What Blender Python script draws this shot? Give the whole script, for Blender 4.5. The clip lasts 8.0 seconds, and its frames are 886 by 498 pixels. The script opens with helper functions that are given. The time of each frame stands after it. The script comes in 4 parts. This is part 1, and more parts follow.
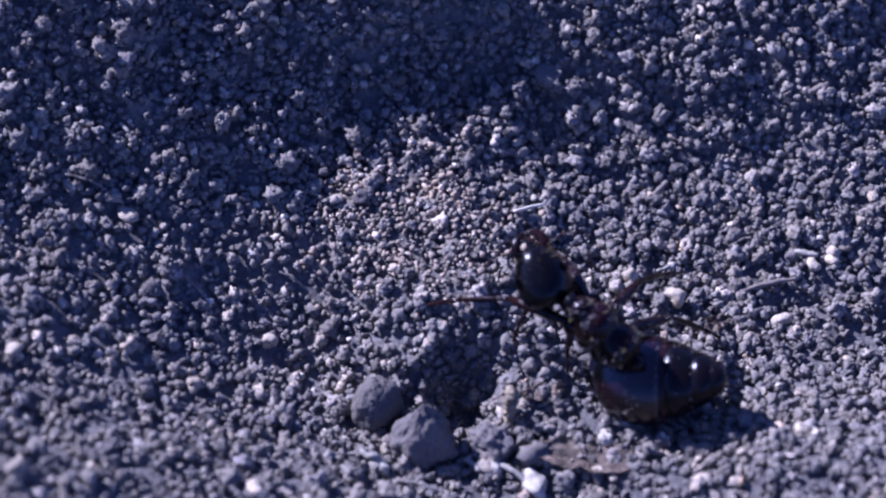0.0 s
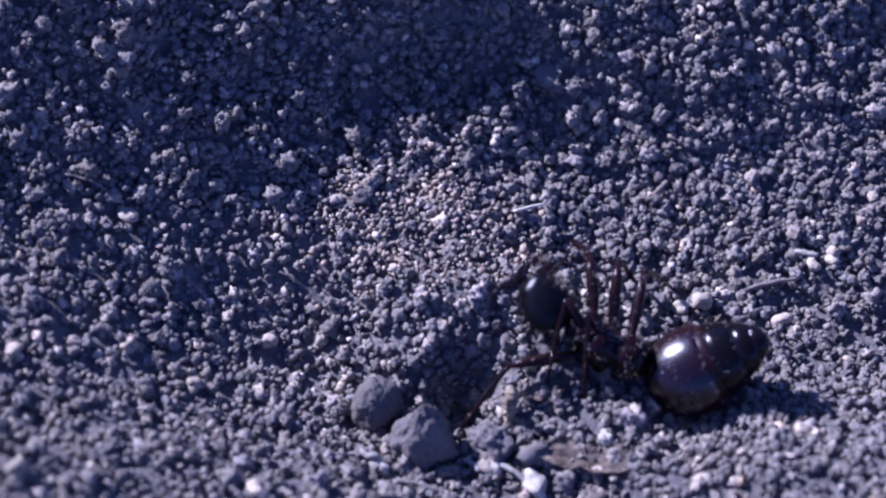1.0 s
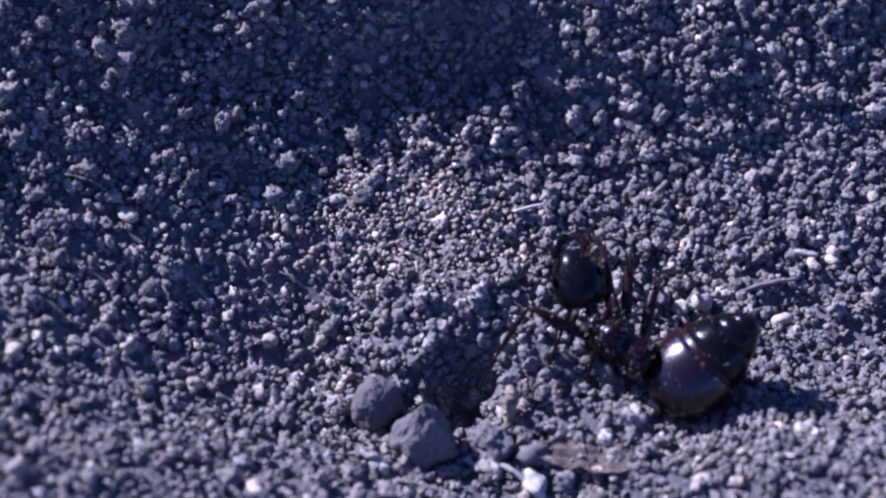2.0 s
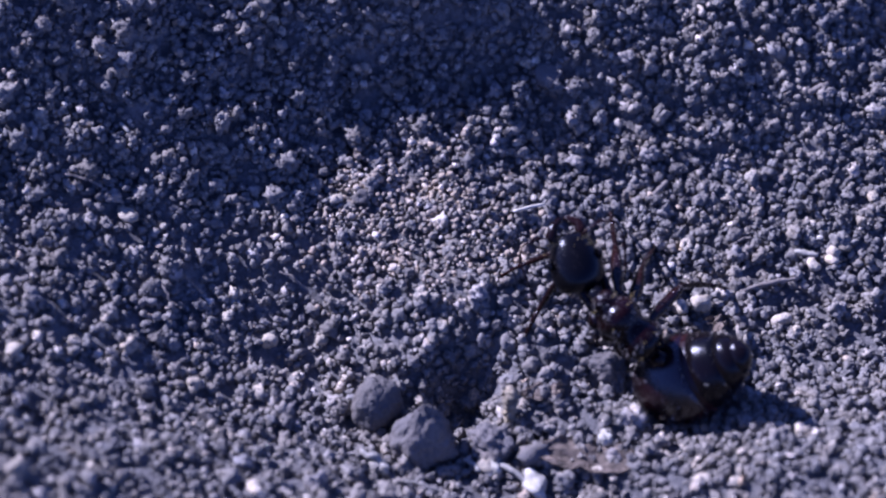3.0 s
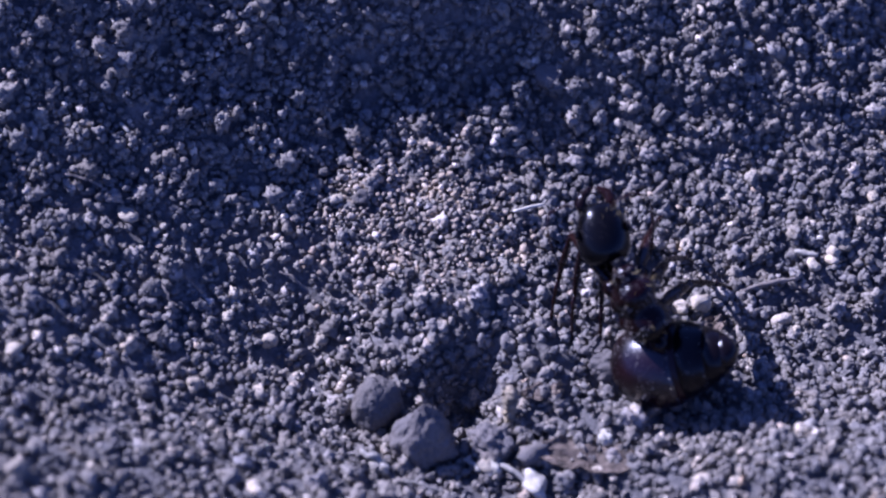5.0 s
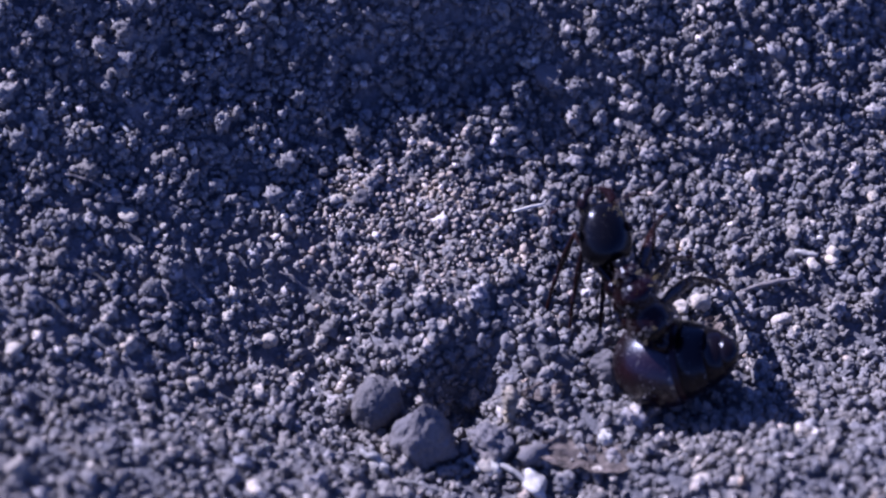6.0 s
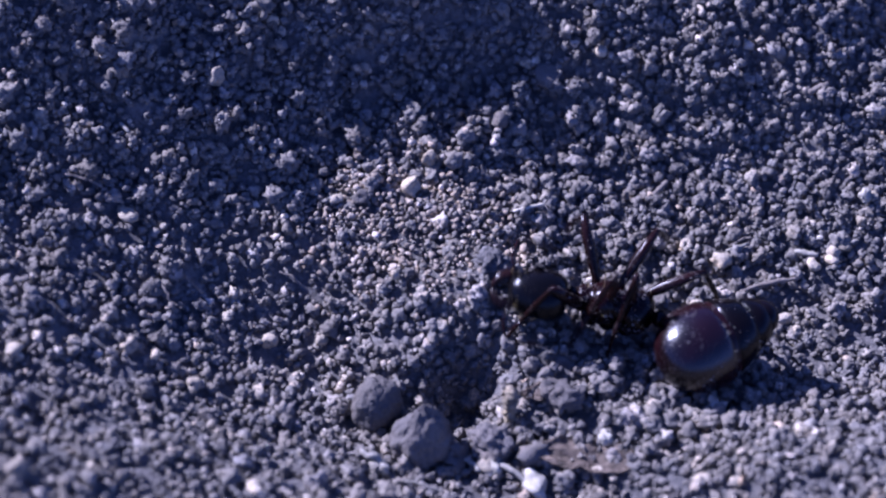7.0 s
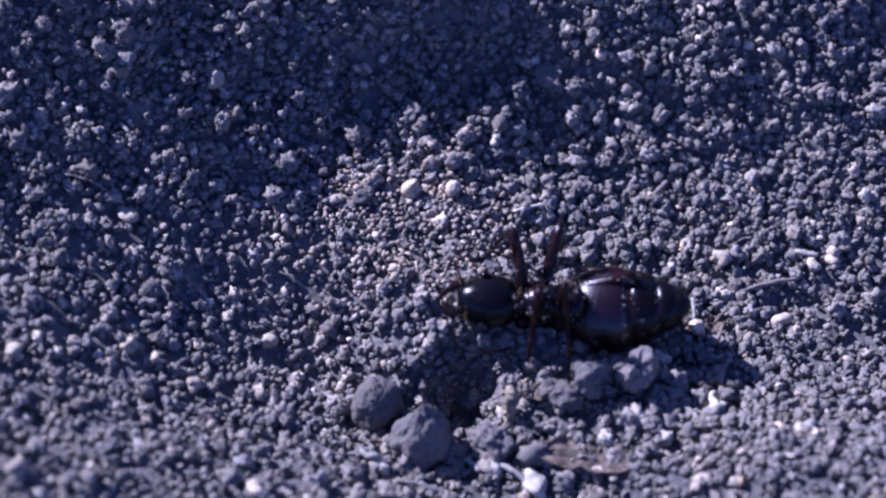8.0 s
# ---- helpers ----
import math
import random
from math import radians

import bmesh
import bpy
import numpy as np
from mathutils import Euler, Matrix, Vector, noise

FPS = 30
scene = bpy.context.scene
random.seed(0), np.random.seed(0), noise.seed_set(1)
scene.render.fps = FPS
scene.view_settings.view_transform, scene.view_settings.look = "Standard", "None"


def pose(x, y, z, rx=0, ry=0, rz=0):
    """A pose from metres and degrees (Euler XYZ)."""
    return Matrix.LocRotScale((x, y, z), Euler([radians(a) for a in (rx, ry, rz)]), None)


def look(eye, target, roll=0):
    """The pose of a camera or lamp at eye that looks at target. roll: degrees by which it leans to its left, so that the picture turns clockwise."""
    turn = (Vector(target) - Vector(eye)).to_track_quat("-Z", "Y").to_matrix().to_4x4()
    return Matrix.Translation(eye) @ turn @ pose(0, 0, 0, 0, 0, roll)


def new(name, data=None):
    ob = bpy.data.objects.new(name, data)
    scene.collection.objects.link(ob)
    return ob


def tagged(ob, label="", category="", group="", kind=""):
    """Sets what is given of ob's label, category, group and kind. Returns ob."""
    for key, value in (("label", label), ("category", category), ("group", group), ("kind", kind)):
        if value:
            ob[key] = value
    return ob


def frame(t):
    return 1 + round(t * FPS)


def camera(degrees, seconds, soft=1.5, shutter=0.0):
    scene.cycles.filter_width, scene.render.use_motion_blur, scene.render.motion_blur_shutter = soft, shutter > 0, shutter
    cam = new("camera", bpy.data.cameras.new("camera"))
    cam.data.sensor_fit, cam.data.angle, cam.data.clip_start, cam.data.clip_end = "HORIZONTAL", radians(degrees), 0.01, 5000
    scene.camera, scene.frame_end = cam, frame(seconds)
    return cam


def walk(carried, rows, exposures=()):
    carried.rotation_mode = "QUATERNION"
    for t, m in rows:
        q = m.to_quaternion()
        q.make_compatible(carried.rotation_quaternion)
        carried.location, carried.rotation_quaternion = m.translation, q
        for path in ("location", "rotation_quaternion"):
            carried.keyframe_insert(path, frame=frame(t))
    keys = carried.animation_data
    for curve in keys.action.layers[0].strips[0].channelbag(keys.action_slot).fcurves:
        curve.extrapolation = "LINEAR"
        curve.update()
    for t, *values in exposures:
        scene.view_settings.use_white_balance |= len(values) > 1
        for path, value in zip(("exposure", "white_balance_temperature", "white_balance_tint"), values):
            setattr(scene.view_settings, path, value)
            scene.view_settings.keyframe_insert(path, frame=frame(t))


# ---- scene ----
MM = 0.001
cam = camera(20, 8.0, soft=2.2, shutter=0.8)
EYE = (0.0, -0.0835, 0.0927)
VIEW = look(EYE, (0, 0, 0))
cam.data.dof.use_dof = True
cam.data.dof.focus_distance = 0.1238
cam.data.dof.aperture_fstop = 36.0
walk(cam, [(0.0, VIEW), (8.0, VIEW)], exposures=[(0.0, 2.45, 4750, 64), (8.0, 2.45, 4750, 64)])

# ---- light: a high sun from the far left, blue sky ----
SUN = Vector((-0.68, 0.40, 0.62)).normalized()
world = bpy.data.worlds.new("world")
scene.world = world
world.use_nodes = True
wn = world.node_tree.nodes
sky = wn.new("ShaderNodeTexSky")
sky.sky_type = "NISHITA"
sky.sun_disc = False
sky.altitude = 1500
sky.dust_density = 0.3
sky.ozone_density = 5.0
sky.sun_elevation = math.asin(SUN.z)
sky.sun_rotation = math.atan2(SUN.x, SUN.y)
wn["Background"].inputs["Strength"].default_value = 0.0305
world.node_tree.links.new(sky.outputs[0], wn["Background"].inputs[0])
sun_data = bpy.data.lights.new("sun", "SUN")
sun_data.energy = 2.3
sun_data.angle = radians(0.53)
sun_data.color = (0.97, 1.0, 0.70)
sun = new("sun", sun_data)
sun.matrix_world = look(SUN * 2.0, (0, 0, 0))

# ---- the pit's shape, in millimetres: a funnel in dry soil, steepest on its far left ----
PIT_X, PIT_Y = 6.0, -6.0


def terrain(x, y):
    """Height of the soil in mm over the plan, for numpy arrays or numbers."""
    dx, dy = x - PIT_X, y - PIT_Y
    r = np.sqrt(dx * dx + dy * dy) + 1e-6
    a = np.arctan2(dy, dx)
    k = 0.29 + 0.21 * np.sin(a) - 0.05 * np.cos(a)
    z = k * (np.sqrt(r * r + 49.0) - 7.0)
    off = (a - radians(132) + np.pi) % (2 * np.pi) - np.pi
    side = np.exp(-(off / np.where(off > 0, radians(30), radians(42))) ** 4)
    foot = 13.9 + 3.0 * np.clip((off + radians(7)) / radians(40), 0.0, 1.0)
    z = z + side * (0.35 * 0.9 * np.logaddexp(0.0, (r - foot) / 0.9) - 0.16 * 1.5 * np.logaddexp(0.0, (r - 23.0) / 1.5))
    z = z - 0.2 * 2.5 * np.logaddexp(0.0, (x - 13.0) / 2.5)
    bank = 1.0 / (1.0 + np.exp(-(x - 4.0) / 1.5)) / (1.0 + np.exp((x - 20.0) / 2.0))
    z = z + 0.22 * bank * (1.5 * np.logaddexp(0.0, (y - 1.5) / 1.5) - 1.5 * np.logaddexp(0.0, (y - 10.0) / 1.5))
    z = 40.0 * np.tanh(z / 40.0)
    for bx, by, s, h in BUMPS:
        z = z + h * np.exp(-((x - bx) ** 2 + (y - by) ** 2) / (s * s))
    for j, row in enumerate(SWELLS):
        for i, h in enumerate(row):
            z = z + h * np.exp(-((x + 24.0 - 6.0 * i) ** 2 + (y + 15.0 - 5.0 * j) ** 2) / 25.0)
    return z - 2.2


# long swells of the slopes, from the near side to the far one
SWELLS = (
    (-0.6, -0.7, -0.1, 0.7, 0.6, -1.5, 1.6, 2.0, 0.5),
    (-1.3, -1.2, -0.3, -0.6, -2.0, 1.4, 0.8, 0.2, 1.2),
    (-1.4, -0.1, -1.0, -1.9, 2.5, 0.8, -0.1, -0.3, -1.7),
    (-1.9, -1.0, -0.4, 0.9, -0.1, 0.3, 0.1, -0.8, 0.9),
    (-1.1, -0.5, -0.5, 0.2, 0.9, 0.0, -0.9, 1.0, 1.1),
    (0.7, 0.5, 0.6, 0.2, -1.4, -0.1, 0.6, 2.0, 2.0),
    (0.1, 1.0, -0.3, 1.3, 3.3, 1.4, 2.7, 0.7, 0.3),
)
BUMPS = (
    (-4.0, 11.5, 3.0, 1.4),
    (-6.2, 4.0, 2.4, -0.9), (-3.6, 6.5, 2.2, -0.6), (6.2, 5.6, 1.7, -0.9), (16.6, 5.2, 1.8, -0.9),
    (1.0, -2.0, 5.0, 0.6), (-19.0, -13.0, 2.2, -0.7), (1.1, -7.3, 1.75, -3.2),
    (-26.0, -2.5, 9.0, 2.2), (11.8, -9.9, 2.4, -1.4), (7.2, -8.2, 1.6, -0.5), (25.0, 13.0, 9.0, -3.2), (22.0, -17.5, 5.0, 1.6), (-20.0, -17.0, 7.0, 2.6),
)


def steep(x, y):
    """How far a place lies on the steep, clodded side of the pit, 0 to 1."""
    return 1.0 / (1.0 + np.exp(-np.clip(y - 0.2 * x - 3.5, -50.0, 50.0)))


def rough(x, y):
    """Clods and hollows of the loose soil, in mm, at one place."""
    wall = 0.42 + 0.5 / (1.0 + math.exp(-min(max(y - 0.2 * x - 3.5, -50.0), 50.0)))
    n = noise.noise(Vector((x * 0.42, y * 0.42, 3.1))) * 0.9
    n += noise.noise(Vector((x * 1.1, y * 1.1, 7.7))) * 0.45
    return n * wall + (wall - 0.42) * 0.5 * noise.noise(Vector((x * 1.9, y * 1.9, 1.3)))


def soil(x, y):
    return float(terrain(x, y)) + rough(x, y)


# ---- materials ----
def shader(name, rough_value=0.6, spec=0.5):
    m = bpy.data.materials.new(name)
    m.use_nodes = True
    nt = m.node_tree
    b = nt.nodes["Principled BSDF"]
    b.inputs["Roughness"].default_value = rough_value
    b.inputs["Specular IOR Level"].default_value = spec
    return m, nt, b


def node(nt, kind, **values):
    n = nt.nodes.new(kind)
    for key, v in values.items():
        n.inputs[key.replace("_", " ")].default_value = v
    return n


def ramp(nt, source, stops, interpolation="LINEAR"):
    r = nt.nodes.new("ShaderNodeValToRGB")
    r.color_ramp.interpolation = interpolation
    el = r.color_ramp.elements
    while len(el) < len(stops):
        el.new(1.0)
    for e, (p, c) in zip(el, stops):
        e.position, e.color = p, (*c, 1)
    nt.links.new(source, r.inputs[0])
    return r.outputs[0]


def blend(nt, kind, fac, a, b):
    n = nt.nodes.new("ShaderNodeMix")
    n.data_type, n.blend_type = "RGBA", kind
    for sock, v in ((n.inputs[0], fac), (n.inputs[6], a), (n.inputs[7], b)):
        if hasattr(v, "is_linked"):
            nt.links.new(v, sock)
        else:
            sock.default_value = v
    return n.outputs[2]


def texture(nt, kind, scale, detail=4.0, rough_value=0.6):
    co = nt.nodes.new("ShaderNodeTexCoord")
    if kind == "voronoi":
        n = nt.nodes.new("ShaderNodeTexVoronoi")
    else:
        n = nt.nodes.new("ShaderNodeTexNoise")
        n.inputs["Detail"].default_value = detail
        n.inputs["Roughness"].default_value = rough_value
    n.inputs["Scale"].default_value = scale
    nt.links.new(co.outputs["Object"], n.inputs["Vector"])
    return n


def relief(nt, b, height, strength, distance):
    n = node(nt, "ShaderNodeBump", Strength=strength, Distance=distance)
    nt.links.new(height, n.inputs["Height"])
    nt.links.new(n.outputs[0], b.inputs["Normal"])


def grain_material(name, source, stops, gloss=0.78, grit=3600, depth=0.00016):
    """Mineral grains: each its own tone, dusty, pitted."""
    m, nt, b = shader(name, gloss, 0.4)
    info = nt.nodes.new("ShaderNodeNewGeometry" if source == "island" else "ShaderNodeObjectInfo")
    rnd = info.outputs["Random Per Island" if source == "island" else "Random"]
    tone = ramp(nt, rnd, stops)
    fine = texture(nt, "noise", grit, 7, 0.8)
    coarse = texture(nt, "noise", 700, 3, 0.5)
    mott = ramp(nt, fine.outputs["Fac"], ((0.36, (0.70, 0.69, 0.68)), (0.66, (1.25, 1.23, 1.20))))
    stain = ramp(nt, coarse.outputs["Fac"], ((0.35, (0.8, 0.8, 0.82)), (0.68, (1.22, 1.13, 1.0))))
    c = blend(nt, "MULTIPLY", 1.0, tone, mott)
    c = blend(nt, "MULTIPLY", 1.0, c, stain)
    nt.links.new(c, b.inputs["Base Color"])
    r = ramp(nt, rnd, ((0.0, (gloss + 0.1,) * 3), (0.8, (gloss,) * 3), (0.93, (0.42,) * 3), (1.0, (0.3,) * 3)))
    nt.links.new(r, b.inputs["Roughness"])
    relief(nt, b, fine.outputs["Fac"], 0.8, depth)
    return m


DARK_SOIL = (
    (0.0, (0.130, 0.123, 0.110)), (0.35, (0.165, 0.156, 0.140)), (0.70, (0.195, 0.184, 0.164)),
    (0.88, (0.225, 0.212, 0.187)), (0.93, (0.34, 0.305, 0.24)), (0.975, (0.52, 0.48, 0.40)), (1.0, (0.38, 0.29, 0.19)))
MAT_GRAIN = grain_material("soil_grain", "island", DARK_SOIL)
MAT_GRAIN_SINGLE = grain_material("soil_grain_single", "object", DARK_SOIL)
SAND = (
    (0.0, (0.17, 0.148, 0.12)), (0.3, (0.25, 0.212, 0.163)), (0.7, (0.33, 0.276, 0.208)),
    (0.93, (0.39, 0.335, 0.26)), (1.0, (0.56, 0.51, 0.44)))
MAT_SAND = grain_material("fine_sand", "island", SAND)
MAT_CRUMB = grain_material("soil_crumb", "island", (
    (0.0, (0.116, 0.110, 0.099)), (0.4, (0.167, 0.158, 0.142)), (0.8, (0.207, 0.196, 0.175)), (0.95, (0.25, 0.235, 0.215)), (1.0, (0.40, 0.36, 0.31))), 0.85)
MAT_CLOD = grain_material("grey_clod", "object", ((0.0, (0.125, 0.117, 0.107)), (1.0, (0.165, 0.153, 0.140))), 0.95, 15000, 0.00016)
MAT_CLOD_ROUGH = grain_material("rough_clod", "object", ((0.0, (0.105, 0.098, 0.09)), (1.0, (0.165, 0.152, 0.137))), 0.95, 12000)
MAT_PALE = grain_material("pale_quartz", "object", ((0.0, (0.32, 0.28, 0.20)), (1.0, (0.54, 0.475, 0.355))), 0.45)
MAT_OLD_ROOT = grain_material("crumbly_root", "object", ((0.0, (0.23, 0.20, 0.14)), (1.0, (0.30, 0.265, 0.19))), 0.9, 4200)
MAT_GRIT = grain_material("shiny_grit", "island", ((0.0, (0.10, 0.09, 0.085)), (0.7, (0.16, 0.15, 0.14)), (0.92, (0.25, 0.23, 0.2)), (1.0, (0.5, 0.46, 0.4))), 0.25)
MAT_TAN = grain_material("tan_stone", "object", ((0.0, (0.27, 0.235, 0.17)), (1.0, (0.40, 0.35, 0.26))), 0.6)


def soil_material():
    m, nt, b = shader("loose_soil", 0.95, 0.2)
    fine = texture(nt, "noise", 2600, 8, 0.75)
    coarse = texture(nt, "noise", 420, 3, 0.5)
    c = ramp(nt, fine.outputs["Fac"], ((0.3, (0.08, 0.076, 0.071)), (0.52, (0.16, 0.152, 0.142)), (0.72, (0.28, 0.265, 0.24))))
    stain = ramp(nt, coarse.outputs["Fac"], ((0.35, (0.8, 0.8, 0.82)), (0.65, (1.15, 1.12, 1.08))))
    nt.links.new(blend(nt, "MULTIPLY", 1.0, c, stain), b.inputs["Base Color"])
    relief(nt, b, fine.outputs["Fac"], 1.0, 0.0004)
    return m


MAT_SOIL = soil_material()


def chitin(name, low, high, gloss, dust=0.55, shine=0.17):
    """Shiny insect armour with fine pits and dust stuck to it."""
    m, nt, b = shader(name, gloss, shine)
    big = texture(nt, "noise", 300, 2, 0.5)
    pits = texture(nt, "noise", 6000, 4, 0.7)
    specks = texture(nt, "noise", 5200, 4, 0.7)
    c = ramp(nt, big.outputs["Fac"], ((0.35, low), (0.68, high)))
    b.inputs["Coat Weight"].default_value = 0.04
    b.inputs["Coat Roughness"].default_value = 0.12
    mask = ramp(nt, specks.outputs["Fac"], ((0.56, (0, 0, 0)), (0.66, (dust, dust, dust))))
    patch = texture(nt, "noise", 900, 2, 0.5)
    where = ramp(nt, patch.outputs["Fac"], ((0.46, (0, 0, 0)), (0.62, (1, 1, 1))))
    mask = blend(nt, "MULTIPLY", 1.0, mask, where)
    nt.links.new(blend(nt, "MIX", mask, c, (0.11, 0.10, 0.09, 1)), b.inputs["Base Color"])
    nt.links.new(ramp(nt, mask, ((0.0, (gloss,) * 3), (0.4, (0.8,) * 3))), b.inputs["Roughness"])
    relief(nt, b, pits.outputs["Fac"], 0.28, 0.00004)
    return m


MAT_GASTER = chitin("dark_red_chitin", (0.003, 0.001, 0.0014), (0.011, 0.0021, 0.0028), 0.25, 0.25, 0.42)
MAT_BLACK = chitin("black_chitin", (0.002, 0.002, 0.0025), (0.004, 0.003, 0.0035), 0.19, 0.12, 0.13)
MAT_PLATE = chitin("abdomen_plate_chitin", (0.002, 0.0018, 0.002), (0.005, 0.0026, 0.003), 0.2, 0.12, 0.14)
MAT_THORAX = chitin("red_brown_chitin", (0.002, 0.001, 0.001), (0.011, 0.0022, 0.0024), 0.2, 0.25, 0.12)
MAT_LEG = chitin("brown_leg_chitin", (0.004, 0.002, 0.002), (0.018, 0.006, 0.005), 0.22, 0.3, 0.12)


MAT_MEMBRANE = chitin("red_membrane", (0.005, 0.0015, 0.002), (0.016, 0.0035, 0.004), 0.3, 0.3)


def plain(name, low, high, scale, gloss=0.7, bump=0.5):
    m, nt, b = shader(name, gloss, 0.4)
    n = texture(nt, "noise", scale, 5, 0.65)
    nt.links.new(ramp(nt, n.outputs["Fac"], ((0.3, low), (0.7, high))), b.inputs["Base Color"])
    relief(nt, b, n.outputs["Fac"], bump, 0.0001)
    return m


MAT_STRAW = plain("dry_straw", (0.15, 0.138, 0.105), (0.30, 0.275, 0.22), 2500, 0.5, 0.9)
MAT_PALE_STRAW = plain("bleached_straw", (0.38, 0.34, 0.25), (0.60, 0.54, 0.41), 2500, 0.5)
MAT_ROOT = plain("brown_root", (0.08, 0.066, 0.052), (0.21, 0.178, 0.142), 2400, 0.85, 0.9)
MAT_FLAKE = plain("brown_leaf_flake", (0.06, 0.048, 0.036), (0.26, 0.20, 0.145), 2600, 0.85, 1.0)
MAT_SHELL = plain("pale_chip", (0.20, 0.18, 0.13), (0.48, 0.44, 0.35), 3200, 0.7, 1.0)
MAT_HAIR = plain("golden_hair", (0.14, 0.10, 0.03), (0.34, 0.26, 0.10), 3000, 0.3)


# ---- meshes ----
def mesh_of(bm, name, material, smooth=True):
    me = bpy.data.meshes.new(name)
    bm.to_mesh(me)
    bm.free()
    me.materials.append(material)
    if smooth:
        me.shade_smooth()
    return me


def part(name, bm, material, parent, label="", smooth=True):
    ob = new(name, mesh_of(bm, name, material, smooth))
    ob.parent = parent
    return tagged(ob, label)


def stone_mesh(name, seed, material, level=3, lump=0.16, facet=0.25, fine=0.035, taper=0.0):
    """An uneven stone or crumb about 1 mm across: worn facets, lumps and pits."""
    rnd = random.Random(seed)
    planes = []
    for i in range(9):
        v = Vector((rnd.gauss(0, 1), rnd.gauss(0, 1), rnd.gauss(0, 1))).normalized()
        planes.append((v, rnd.uniform(0.66, 0.92)))
    off = Vector((rnd.random() * 50, rnd.random() * 50, rnd.random() * 50))
    bm = bmesh.new()
    bmesh.ops.create_icosphere(bm, subdivisions=level, radius=1.0)
    for v in bm.verts:
        d = v.co.normalized()
        r = 1.0
        for n, h in planes:
            c = d.dot(n)
            if c > h:
                r += facet * 2.0 * (h / c - 1.0)
        r += lump * noise.noise(d * 1.7 + off) + lump * 0.7 * noise.noise(d * 3.6 + off)
        r += fine * noise.noise(d * 9.0 + off)
        if level > 4:
            r += 0.034 * noise.noise(d * 21.0 + off) + 0.036 * noise.noise(d * 40.0 + off)
        slim = 1.0 - taper * d.z * r
        v.co = Vector((d.x * slim, d.y * slim, d.z)) * r * 0.5 * MM
    return mesh_of(bm, name, material)


def tube(points, radii, sides=8, bm=None):
    """A tapered round rod through points, both in mm."""
    bm = bm or bmesh.new()
    pts = [Vector(p) for p in points]
    rings = []
    for i, p in enumerate(pts):
        d = (pts[min(i + 1, len(pts) - 1)] - pts[max(i - 1, 0)]).normalized()
        side = d.cross(Vector((0.13, 0.31, 0.94))).normalized()
        up = side.cross(d)
        ring = []
        for k in range(sides):
            a = 2 * math.pi * k / sides
            ring.append(bm.verts.new((p + (side * math.cos(a) + up * math.sin(a)) * radii[i]) * MM))
        rings.append(ring)
    for a, b in zip(rings, rings[1:]):
        for k in range(sides):
            bm.faces.new((a[k], a[(k + 1) % sides], b[(k + 1) % sides], b[k]))
    bm.faces.new(rings[0][::-1])
    bm.faces.new(rings[-1])
    bmesh.ops.recalc_face_normals(bm, faces=bm.faces)
    return bm


def lathe(profile, wide=1.0, tall=1.0, sides=28, bend=0.0, bm=None):
    """A body round its x axis: profile rows of (x, radius) in mm, squashed in y and z, bent down towards its end."""
    bm = bm or bmesh.new()
    rings = []
    for x, r in profile:
        ring = []
        for k in range(sides):
            a = 2 * math.pi * k / sides
            ring.append(bm.verts.new(Vector((x, r * wide * math.cos(a), r * tall * math.sin(a) - bend * x * x)) * MM))
        rings.append(ring)
    for a, b in zip(rings, rings[1:]):
        for k in range(sides):
            bm.faces.new((a[k], a[(k + 1) % sides], b[(k + 1) % sides], b[k]))
    bm.faces.new(rings[0][::-1])
    bm.faces.new(rings[-1])
    bmesh.ops.recalc_face_normals(bm, faces=bm.faces)
    return bm


# ---- the ground: one sheet, fine in the pit, wide spaced out to the horizon ----
def ground_lines(lo, hi, step):
    inner = np.arange(lo, hi + step * 0.5, step)
    out = [6.0, 16.0, 40.0, 100.0, 300.0, 1000.0, 4000.0, 20000.0, 100000.0, 900000.0]
    return np.concatenate(([lo - o for o in out[::-1]], inner, [hi + o for o in out]))


def build_ground():
    xs, ys = ground_lines(-34, 34, 0.3), ground_lines(-28, 38, 0.3)
    gx, gy = np.meshgrid(xs, ys)
    cx, cy = np.clip(gx, -40, 40), np.clip(gy, -40, 45)
    far = np.minimum(np.hypot(gx - cx, gy - cy) / 60.0, 1.0)
    lumps = np.array([rough(a, b) for a, b in zip(cx.ravel(), cy.ravel())]).reshape(cx.shape)
    gz = (terrain(cx, cy) + lumps) * (1.0 - far) + 9.0 * far - 0.22
    verts = (np.stack([gx, gy, gz], -1).reshape(-1, 3) * MM).tolist()
    w = len(xs)
    faces = [(j * w + i, j * w + i + 1, (j + 1) * w + i + 1, (j + 1) * w + i)
             for j in range(len(ys) - 1) for i in range(w - 1)]
    me = bpy.data.meshes.new("ground")
    me.from_pydata(verts, [], faces)
    me.materials.append(MAT_SOIL)
    me.shade_smooth()
    return tagged(new("ground", me), "dark grey crumbly soil sloping into a funnel pit", "ground", kind="structure")


GROUND = build_ground()

